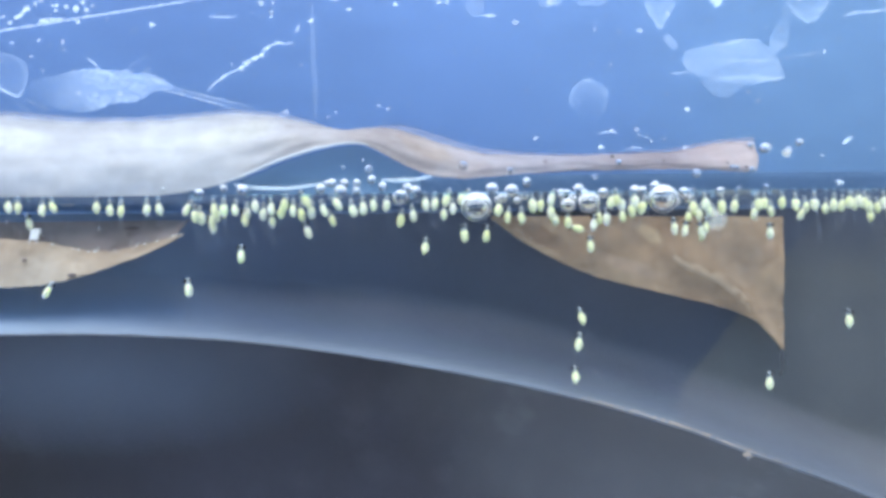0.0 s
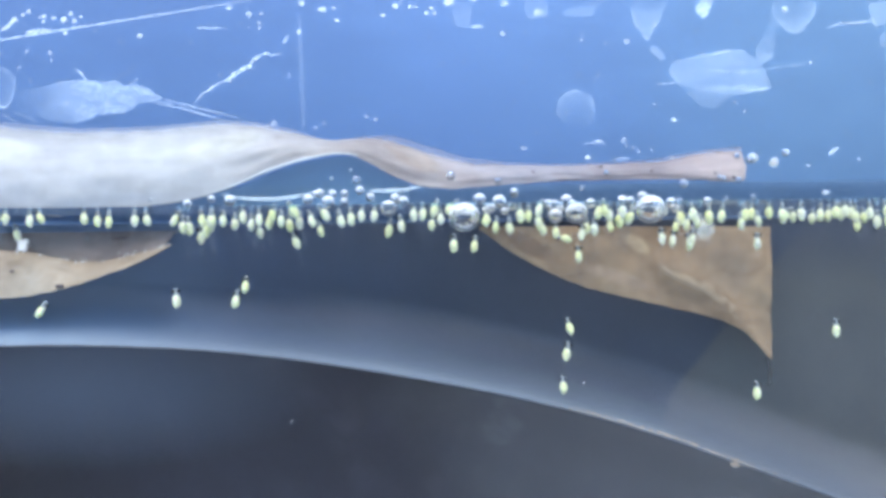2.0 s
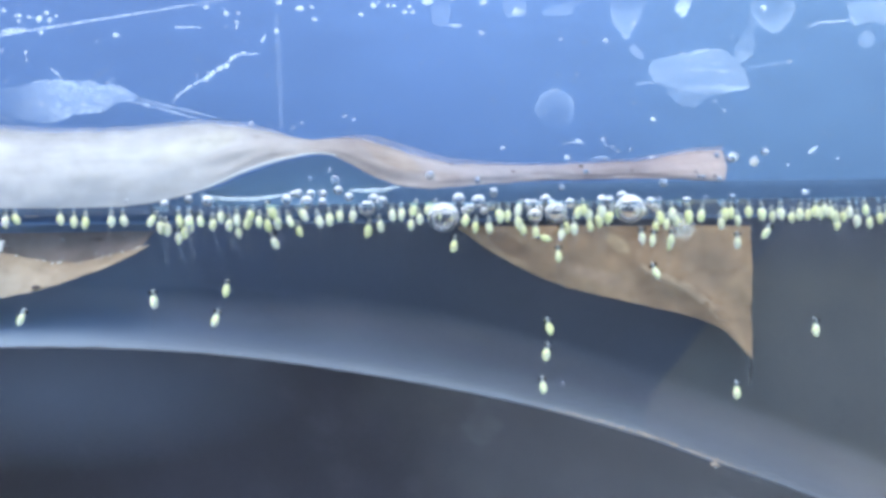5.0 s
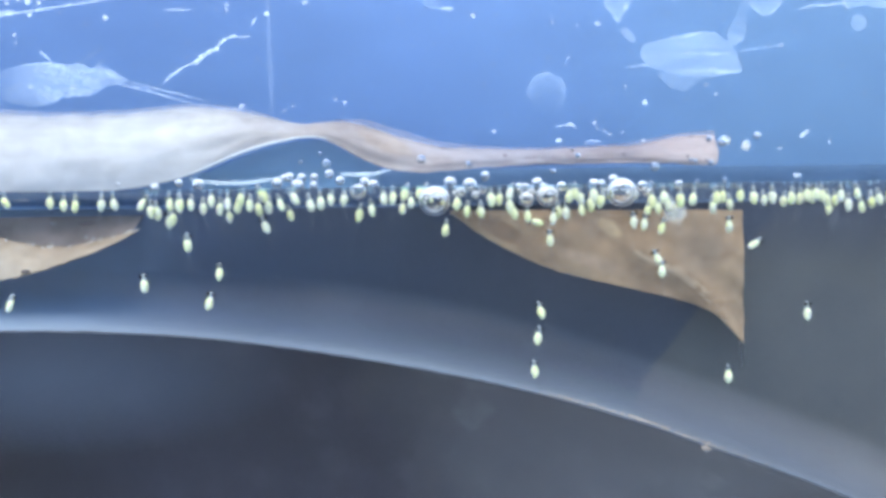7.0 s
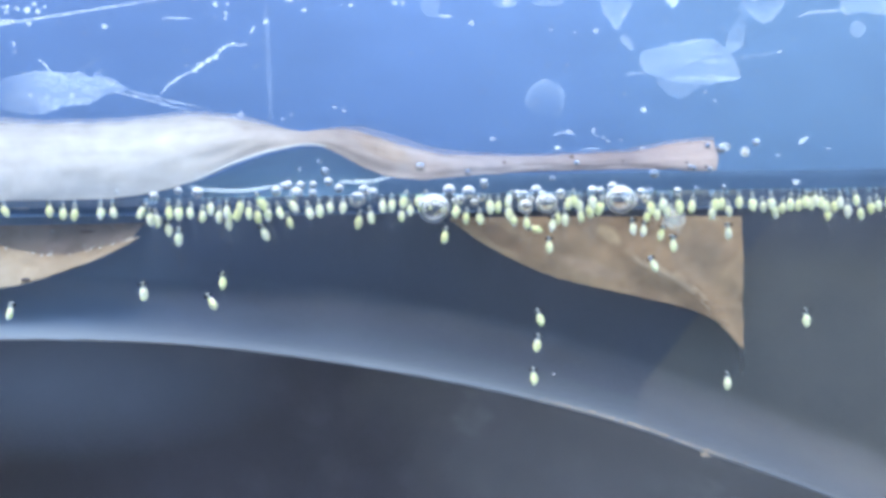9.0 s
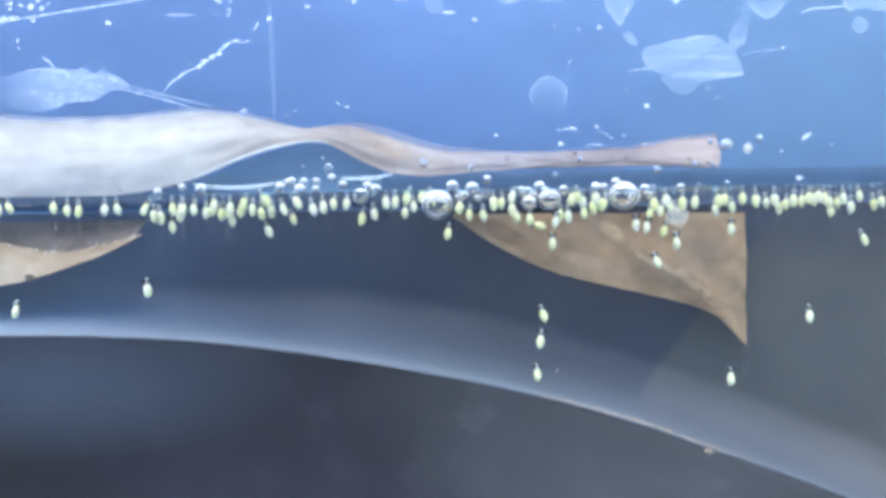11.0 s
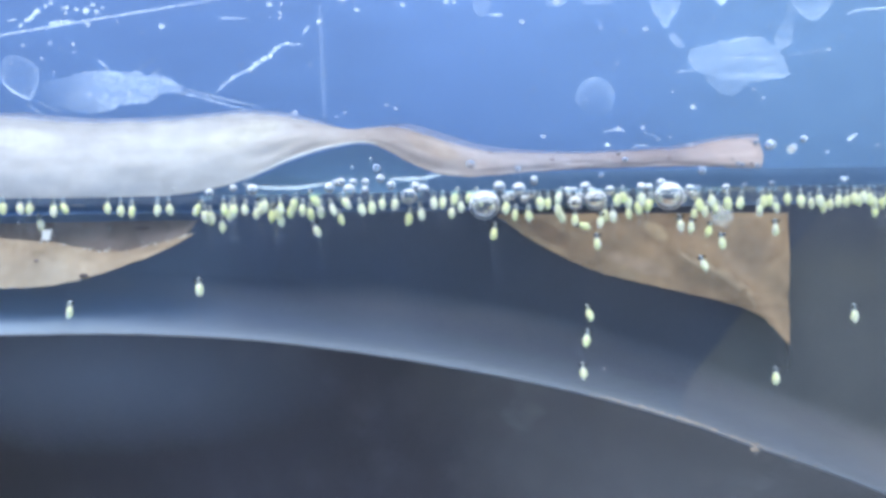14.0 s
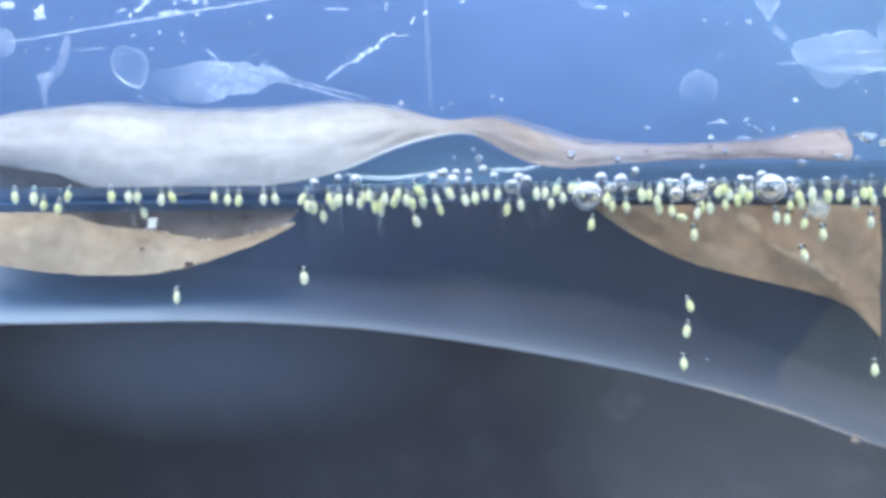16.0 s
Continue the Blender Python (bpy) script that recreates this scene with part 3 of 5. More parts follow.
FRY_C1 = [
    (37.28, 1.77, -0.43, -18), (37.54, 3.77, -1.05, 4), (38.15, 6.06, -1.33, 10), (39.06, 5.89, -1.57, 2),
    (39.8, 6.02, -1.98, 75), (40.66, 5.99, -3.31, 3), (40.91, 5.92, -1.77, -6), (41.35, 6.25, -1.24, 4),
    (41.85, 5.85, -1.38, 2), (41.44, 1.96, -0.63, -6), (41.82, 1.85, -0.46, 4), (42.2, 2.07, -0.79, 3),
    (43.02, 5.89, -1.15, 3), (43.23, 3.55, -1.02, 4), (43.66, 2.3, -0.94, -18), (43.12, 1.91, -0.59, 0),
]
FRY_C2 = [
    (47.85, 6.03, -1.26, -6), (47.39, 2.78, -0.95, 3), (48.52, 5.49, -1.13, -4), (47.98, 1.78, -0.84, 4),
    (48.86, 4.1, -1.05, 0), (49.76, 6.13, -1.16, 4), (46.83, 6.06, -2.11, 5), (47.53, 5.87, -2.26, -8),
    (48.81, 5.92, -2.57, -16),
]
FRY_D1 = [
    (49.22, 2.13, -0.98, 0), (50.09, 2.11, -0.96, -9), (52.51, 5.39, -1.13, -4), (51.77, 2.1, -0.87, 4),
    (52.2, 2.2, -0.78, -3), (53.51, 4.7, -1.02, 8), (53.85, 6.12, -2.52, 0), (53.5, 2.23, -0.72, 0),
    (54.29, 1.76, -0.95, 2), (55.39, 2.85, -1, 0), (55.78, 2.23, -0.88, 2), (57.1, 3.76, -1, -8),
    (57.06, 2.09, -0.96, -4), (57.85, 2.68, -0.94, -8), (58.15, 2.06, -0.78, -5), (58.54, 2.16, -0.9, 3),
]
FRY_D2 = [
    (58.81, 1.9, -0.7, 6), (59.15, 1.85, -0.87, 0), (60.04, 3.17, -1, 2), (61.22, 5.82, -1.32, -4),
    (60.73, 3.46, -1.01, 3), (60.68, 2.23, -0.85, 0), (62.52, 5.35, -1.1, -3), (61.62, 1.75, -0.76, 2),
    (63.7, 4.1, -1.07, -2), (63.76, 2.94, -1.01, 4), (64.32, 2.55, -0.95, 3), (65.57, 3.46, -1.02, -3),
    (65.72, 1.97, -0.96, 2),
]
FRY_E1 = [
    (-6.97, 1.8, -0.49, 10), (-5.85, 2.24, -0.53, 2), (-5.27, 2.47, -0.97, 0), (-4.7, 3.95, -1.06, -8),
    (-3.42, 1.78, -0.45, -12), (-0.48, 1.78, -0.52, 2), (0.69, 1.83, -0.57, 3), (1.21, 2.09, -0.55, -4),
    (0.85, 5.82, -1.25, 10),
]
FRY_LOW = [
    (12.55, 2.6, -6.25, 4), (39.35, 2.6, -8.55, 14), (39.06, 2.6, -10.33, -8), (38.79, 2.6, -12.56, 3),
    (52.22, 2.6, -13.22, 0), (57.99, 2.6, -9.03, 0),
]
# air bubbles: x, depth, z, radius in millimetres
BUBBLES_A = [
    (10.97, 1.73, 0.59, 0.12), (13.34, 2.04, 0.32, 0.31), (14.99, 1.87, 0.62, 0.27), (16.19, 2.4, 0.55, 0.39),
    (21.54, 1.79, 0.5, 0.35), (21.98, 2.07, 0.91, 0.23), (22.31, 2.24, 0.97, 0.31), (22.89, 1.99, 0.35, 0.43),
    (23.14, 2.39, 0.94, 0.31), (24, 2.03, 0.92, 0.27), (23.97, 1.87, 0.35, 0.27), (25.76, 1.99, 0.65, 0.31),
    (26.98, 1.73, -0.18, 0.54), (27.45, 1.99, 0.54, 0.35), (28.02, 1.87, 0.32, 0.35), (25.03, 2.32, 1.17, 0.31),
    (32.12, 1.3, -0.9, 1.04), (31.34, 2.28, -0.11, 0.35),
]
BUBBLES_B_A = [
    (33.25, 2.05, 0.42, 0.43), (34.57, 1.72, 0.23, 0.46), (33.95, 1.88, -0.24, 0.35), (35.43, 1.87, -0.11, 0.31),
    (38.38, 1.85, -0.2, 0.5), (38.45, 1.86, -0.83, 0.5), (39.29, 2.31, 0.35, 0.39), (39.89, 1.8, -0.62, 0.74),
    (40.88, 1.74, 0.01, 0.35), (43.17, 2.35, 0.34, 0.27), (43.74, 2.1, 0.25, 0.27), (44.65, 2.39, 0.55, 0.35),
    (44.92, 1.3, -0.5, 1), (46.56, 1.98, -0.01, 0.39), (46.91, 2.33, -0.36, 0.31), (49.15, 2.16, 0.09, 0.31),
    (52.43, 2.25, 0.41, 0.19), (35.69, 2.22, 0.95, 0.27), (40.38, 2.05, 1.16, 0.19),
]
BUBBLES_B_B = [
    (45.93, 1.85, -0.09, 0.23), (57.79, 2.31, 0.65, 0.16), (57.51, 2.33, 0.7, 0.16), (43.28, 2.35, 0.29, 0.31),
    (32.79, 1.94, -0.33, 0.31), (33.62, 2.16, -0.32, 0.23), (34.99, 2.26, -0.4, 0.27), (45.98, 2.15, -0.57, 0.35),
    (38.02, 2.27, 0.09, 0.31), (39.67, 2.07, -0.04, 0.35), (38.86, 2.16, -0.29, 0.27), (50.48, 2.18, 0.31, 0.16),
]
BUBBLES_B = BUBBLES_B_A + BUBBLES_B_B
BEADS_A = [
    (0.12, 3.3, -1.34, 0.12), (6.29, 3.3, -1.85, 0.12), (6.25, 3.3, -3.19, 0.12), (10.34, 3.3, -1.62, 0.1),
    (8.52, 3.3, -2.83, 0.12), (9.03, 3.3, -2.91, 0.13), (9.62, 3.3, -2.72, 0.1), (2.5, 3.3, -2.28, 0.09),
    (24.79, 3, 2.01, 0.31), (23.08, 3, 2.14, 0.14), (24.41, 3, 2.68, 0.14), (52.61, 3, 3.23, 0.35),
    (55.13, 3, 3.65, 0.27), (51.65, 3, 3.44, 0.2), (50.62, 3, 1.88, 0.16),
    (51.71, 3, 1.75, 0.2), (35.77, 3, 0.87, 0.27), (42.28, 3, 2.36, 0.2),
]
BEADS_B = [
    (43.53, 3, 0.32, 0.23), (44, 3, 0.15, 0.27), (47.4, 3, 0.28, 0.23), (31.38, 3.4, 2.3, 0.31),
    (34.69, 3.4, 1.89, 0.23), (47.85, 3.4, 1.57, 0.31), (50.42, 3.4, 2.01, 0.16),
]
BEADS = BEADS_A + BEADS_B
SQUIGGLE = [
    (14.15, 6.83), (14.87, 7.56), (15.77, 8.14), (16.58, 8.56), (17.12, 8.93), (17.75, 9.29), (18.11, 9.79),
    (18.93, 10.21), (19.2, 10.06), (20.02, 10.12),
]
SCRATCH_A = [
    (-11.48, 9.2), (-4.94, 10.11), (0.56, 11.04), (2.95, 11.42), (5.36, 11.83), (9.82, 12.54), (13.19, 13.08),
    (18.08, 13.88),
]
SCRATCHES = [
    ([(11.2, 7.02), (13.2, 6.52), (16.19, 5.62)], 0.05), ([(11.82, 7.18), (13.9, 6.62), (17.4, 5.72)], 0.035), ([(57.45, 11.8), (58.37, 12.12), (59.5, 12.14), (60.7, 12.3)], 0.07),
    ([(53.04, 8.93), (56.2, 9.36)], 0.02), ([(14.32, 11.94), (16.09, 11.93)], 0.06), ([(45.29, 7.89), (46.85, 8.02)], 0.04), ([(3.04, 11.67), (3.84, 11.79), (4.73, 11.84)], 0.13),
    ([(20.39, 11.39), (20.08, 10.85)], 0.08), ([(20.92, 11.62), (21.3, 11.62)], 0.08), ([(32.66, 11.97), (33.59, 11.97)], 0.1), ([(0.3, 11.88), (0.95, 12.02)], 0.07), ([(42.1, 2.72), (42.7, 2.86), (43.35, 2.79)], 0.06),
    ([(57.04, 2.96), (57.73, 3.47)], 0.13), ([(0.02, 7.79), (0.84, 6.98), (1.93, 6.51)], 0.07), ([(1.57, 6.24), (2.66, 5.54)], 0.025), ([(2.29, 6.42), (3.93, 5.61)], 0.02),
    ([(-2.61, 9.23), (-0.44, 9.35)], 0.03), ([(40.2, 3.82), (41.3, 4.0), (41.7, 3.75)], 0.05),
]
RUNS = [
    ([(-2.98, 10.26), (-3.19, 9.05), (-3.59, 7.94), (-4.13, 7.45), (-4.57, 6.75), (-4.47, 5.55)], 0.4), ([(-5.12, 7.31), (-4.7, 7.45), (-4.04, 7.58)], 0.25),
    ([(21.15, 12.9), (21.25, 9.2), (21.33, 7.3), (21.39, 5.0)], 0.2), ([(45.04, 10.54), (45.9, 9.64)], 0.28), ([(8.6, 8.2), (9.6, 8.9), (10.4, 9.4)], 0.1),
]
GLINT_A = [
    (15.34, 1.26), (16.39, 1.04), (17.48, 0.95), (19.05, 0.92), (20.54, 1.1), (21.8, 1.31),
]
GLINT_B = [
    (25.68, 1.45), (26.95, 1.43), (28.06, 1.45), (29.26, 1.72),
]
# bright droplets, then fainter ones: x, z, radius
SPECKS_A = [
    (2.31, 12.54, 0.25), (1.87, 12.08, 0.16), (1.17, 11.58, 0.14), (4.19, 12.4, 0.13), (4.22, 12.77, 0.13),
    (4.86, 12.64, 0.16), (5.52, 12.53, 0.25), (6.2, 12.45, 0.16), (5.97, 12.95, 0.17), (6.63, 12.73, 0.09),
    (3.95, 12.73, 0.09), (3.2, 13.09, 0.15), (2.84, 12.87, 0.13), (5.62, 11.6, 0.16), (10.55, 11.4, 0.2),
    (18.48, 12.26, 0.16), (21.11, 11.65, 0.17), (46.43, 5.43, 0.18),
    (2.05, 12.31, 0.16), (1.61, 11.95, 0.16), (-6.98, 12.33, 0.45), (-4.81, 12.17, 0.25), (-4.89, 11.67, 0.4),
    (40.49, 2.88, 0.2), (56.69, 0.3, 0.17),
]
SPECKS_B = [
    (17.22, 12.21, 0.07), (17.79, 11.95, 0.09), (18.45, 11.94, 0.13), (20.46, 8.63, 0.11), (18.58, 12.91, 0.13),
    (1.37, 10.2, 0.14), (3.14, 10.38, 0.15), (4.66, 10.28, 0.13), (4.75, 9.76, 0.11), (2.62, 9.28, 0.11),
    (5.76, 6.83, 0.16), (8.43, 6.77, 0.17), (7.59, 11.74, 0.07), (-2.72, 11.41, 0.12), (-4.27, 9.28, 0.12),
    (3.83, 10.03, 0.08), (0.6, 8.99, 0.1), (43.38, 10.89, 0.2), (41.31, 8.54, 0.11), (40.28, 11.01, 0.11),
    (41.93, 10.78, 0.11), (45.13, 6.55, 0.11), (45.32, 12.07, 0.15), (41.29, 3.98, 0.2), (42.95, 4.08, 0.17),
    (36.12, 3.58, 0.19),
]
SPECKS_C = [
    (43.92, 3.29, 0.13), (46.23, 2.83, 0.15), (44.81, 3.4, 0.13), (51.78, 2.89, 0.22), (54.14, 3.21, 0.2), (56.09, 9.36, 0.13),
    (34.87, 11.48, 0.19), (50.7, 6.63, 0.13), (51.35, 5.97, 0.13), (57.04, 10.26, 0.1), (37.33, 12.93, 0.3),
    (53.27, 2.61, 0.3), (22.18, 5.07, 0.13), (22.75, 5.37, 0.11), (19.4, 5.45, 0.2),
    (19, 5.2, 0.12), (26.2, 5.6, 0.12), (25.6, 5.85, 0.15), (43.1, 3.7, 0.1), (43.6, 3.55, 0.12),
    (55.6, 2.2, 0.13), (59.1, 2.6, 0.1), (13, 12.6, 0.07), (30.8, 9.4, 0.07),
]
SPECKS_D = [
    (16.47, 13.31, 0.19), (17.79, 12.87, 0.22), (21.31, 13.61, 0.19), (22.67, 13.17, 0.3), (23.47, 13.25, 0.15), (23.65, 12.43, 0.19),
    (26.81, 12.77, 0.15), (27.59, 13.4, 0.19), (27.97, 13.63, 0.11), (28.62, 13.35, 0.15), (29, 13.35, 0.15), (29.72, 12.92, 0.15),
    (30.26, 12.92, 0.15), (30.04, 13.27, 0.15), (31.23, 13.7, 0.34), (32.97, 13.86, 0.19), (35.09, 13.58, 0.22), (54.45, 13.09, 0.19),
]
SPECKS_LOW = [
    (15.98, -13.39, 0.08), (20.45, -14.32, 0.09), (29.04, -14.77, 0.08), (33.98, -14.87, 0.08), (30.99, -13.37, 0.09),
    (17.63, -12.77, 0.09), (28.32, -15.97, 0.06), (47.36, -19.29, 0.08), (45.8, -15.31, 0.11), (49.75, -18.02, 0.15),
    (39.74, -12.19, 0.15), (31.14, -13.74, 0.07), (8.15, -12.74, 0.06), (26.13, -10.48, 0.07), (42.04, -17.42, 0.06),
    (44.43, -13.39, 0.07),
]
# upper edge of the blade, x and z
UP_TOP = [
    (-13.04, 6.16), (-8.89, 6.97), (-3.04, 7.48), (3.27, 6.99), (9.61, 7.11), (14.99, 7.49), (19.17, 6.91),
    (22.53, 5.94), (26.74, 6.29), (29.71, 5.6), (32.75, 4.77), (36.79, 4.57), (42.44, 4.82), (48.82, 5.46),
    (53.29, 6.32), (56.43, 6.57),
]
UP_LOW = [
    (-11.51, 2.52), (-9.13, 2.22), (-7.14, 1.87), (-5.15, 1.57), (-3.76, 0.99), (-1.97, 0.48), (3.62, -0.03),
    (6.85, 0.33), (10.78, 0.65), (15.12, 1.53), (18.69, 2.98), (21.49, 3.81), (24.29, 4.07), (26.69, 2.94),
    (28.89, 2), (31.57, 1.75), (35.82, 2.24), (41.64, 2.75), (48.66, 3.16), (55.15, 3.03),
]
LOBE_R_LOW = [
    (33.64, -1), (35.8, -2.55), (39.15, -4.38), (41.69, -5.4), (44.69, -6.14), (48.14, -6.94), (51.41, -7.74),
    (53.59, -8.66), (54.88, -9.79), (55.94, -11),
]
# the rib of the hanging corner
RIB = [
    (44.66, -1.49), (46.32, -2.93), (48.38, -4.37), (50.5, -5.31), (52.21, -6.58), (53.74, -8.19), (54.75, -9.79), (55.34, -10.8),
]
LOBE_L_TOP = [
    (-12.01, -1), (-8.88, -1.12), (-4.95, -1.24), (-1.6, -2.16), (1.76, -2.49), (4.92, -3.13), (6.91, -3.18),
    (9.09, -2.74), (11.76, -2.05),
]
LOBE_L_LOW = [
    (-11.97, -4.18), (-8.83, -4.94), (-6.09, -5.41), (-2.56, -5.74), (0.98, -5.75), (4.13, -5.31), (6.51, -4.59),
    (8.89, -3.72), (11.76, -2.4),
]
# edge of the basin floor, x and z
RIM = [
    (-18.85, -8.92), (-11.42, -9.07), (-5.81, -9.12), (3.4, -9.11), (7.83, -9.21), (15.26, -9.67), (22.74, -10.65),
    (30.26, -12.02), (37.82, -13.73), (45.4, -15.98), (49.95, -17.69), (56.79, -20.27), (62.48, -22.72),
]
FRY_BANKS = [FRY_A1, FRY_A2, FRY_B1, FRY_B2, FRY_C1, FRY_C2, FRY_D1, FRY_D2, FRY_E1, FRY_LOW]
# lime stains: rough outline, cover, brighter rim, then the end towards which they thin out (x, z, reach)
STAINS = [
    ([(2.58, 6.35), (2.73, 7.63), (4.77, 8.13), (5.92, 8.44), (7.7, 8.3), (9.13, 8.29), (9.76, 7.8), (10.2, 8.17), (12.0, 7.24), (10.57, 6.76), (9.68, 6.27), (7.37, 5.88), (5.77, 5.57)], 0.36, 0.1, (1.6, 6.0, 5.0)),
    ([(46.3, 8.55), (46.45, 9.4), (48.14, 9.85), (50.06, 10.25), (51.52, 10.24), (52.27, 9.6), (52.97, 8.6), (53.1, 7.55), (51.3, 7.2), (48.9, 7.3), (46.95, 7.75)], 0.27, 0.07, None),
    ([(47.5, 7.45), (50.4, 7.25), (49.9, 6.6), (49.3, 6.2), (48.4, 6.4)], 0.15, 0.1, None),
    ([(52.34, 9.61), (52.48, 10.74), (53.57, 10.84), (53.41, 9.71), (52.82, 9.27)], 0.26, 0.1, None),
    ([(39.14, 12.78), (39.74, 13.29), (41.9, 13.84), (41.29, 13.17), (40.69, 12.65)], 0.16, 0.03, None),
    ([(48.23, 13.15), (48.41, 12.63), (48.72, 12.47), (49.22, 13.11), (49.5, 14.14), (49.2, 14.46), (48.86, 14.06)], 0.9, 0.1, (49.3, 15.4, 2.4)),
    ([(60.3, 13.52), (62.32, 13.64), (63.91, 13.31), (63.83, 11.94), (61.63, 12.11), (60.61, 11.79), (60.34, 12.72)], 0.28, 0.1, None),
    ([(13.84, 14.6), (15.27, 14.5), (15.08, 14.24), (13.96, 14.22)], 0.8, 0.1, None),
    ([(53.6, 13.4), (53.2, 11.8), (52.6, 10.9), (53.6, 10.8), (54.0, 12.2), (54.3, 13.4)], 0.12, 0.0, None),
]
# brighter streaks and crusts within the stains, by their order
STAIN_STREAKS = {
    0: [([(6.27, 9.22), (6.77, 8.8), (7.13, 8.3)], 0.05), ([(5.2, 8.3), (6.6, 8.36), (8.6, 8.26)], 0.03), ([(10.0, 7.9), (11.0, 7.55), (11.9, 7.2)], 0.04), ([(9.9, 8.2), (10.5, 8.5)], 0.03)],
    1: [([(48.6, 7.62), (50.6, 7.6), (52.4, 7.5)], 0.03), ([(48.6, 8.84), (52.6, 8.72)], 0.035), ([(49.2, 9.95), (50.4, 10.2), (51.5, 10.15)], 0.04), ([(50.2, 9.3), (52.0, 9.2)], 0.03), ([(51.6, 7.4), (53.2, 7.6)], 0.04)],
}
# water spots: the same
WATER_SPOTS = [
    ([(38.45, 5.9), (38.5, 6.6), (38.9, 7.2), (39.74, 7.59), (40.72, 7.2), (41.05, 6.3), (40.7, 5.2), (39.6, 4.9)], 0.11, 0.35, (39.6, 4.4, 2.6)),
    ([(43.97, 13.76), (43.88, 12.17), (44.29, 11.57), (44.78, 10.98), (45.31, 11.69), (45.81, 12.56), (46.23, 14.15)], 0.28, 0.35, (45.0, 15.2, 3.2)),
    ([(53.7, 13.6), (53.9, 12.2), (55.05, 11.38), (56.2, 12.2), (56.5, 13.6)], 0.22, 0.4, (55.0, 14.6, 2.6)),
    ([(0.02, 7.79), (-0.16, 8.66), (0.1, 9.35), (0.9, 9.55), (2.1, 9.05), (2.43, 8.3), (2.3, 7.2), (1.79, 6.51), (0.84, 6.98)], 0.1, 0.3, None),
    ([(-8.2, 9.7), (-7.9, 10.6), (-7.0, 10.75), (-6.5, 10.0), (-6.6, 9.1), (-7.4, 8.8)], 0.24, 0.05, None),
    ([(31.7, 13.6), (31.6, 12.3), (32.1, 11.95), (32.7, 12.2), (32.7, 13.6)], 0.14, 0.12, None),
    ([(36.45, 13.77), (36.85, 14.36), (37.81, 13.77), (37.97, 12.78), (37.39, 12.58), (36.54, 12.66)], 0.14, 0.3, None),
    ([(60.96, 10.91), (61.15, 11.3), (61.59, 11.47), (62.0, 11.3), (62.16, 10.91), (61.95, 10.45), (61.53, 10.27), (61.1, 10.5)], 0.2, 0.1, None),
]
FLECK = (1.92, 3.6, -2.17)
FLUFF = (49.54, 5.0, -1.51)


# ---- ground, basin and walls ----
def box(name, lo, hi, mat, label, category):
    """An upright block between two corners, in millimetres."""
    bm = bmesh.new()
    bmesh.ops.create_cube(bm, size=1.0)
    for v in bm.verts:
        v.co = Vector([(lo[k] if v.co[k] < 0 else hi[k]) * MM for k in range(3)])
    bmesh.ops.bevel(bm, geom=bm.edges[:], offset=0.2 * MM, segments=1, affect="EDGES")
    return tagged(mesh_object(name, bm, mat, False), label, category, kind="structure")


def surroundings():
    # unseen table and wall, added to bounce fill light onto the tank
    box("tabletop", (-190, -235, -72), (250, 130, -52), ground_mat, "unseen pale grey tabletop added under the tank, bouncing light", "table")
    box("wall_south", (-190, -232, -52), (250, -222, 110), fill_mat, "unseen pale blue wall added behind the camera for fill light", "wall")


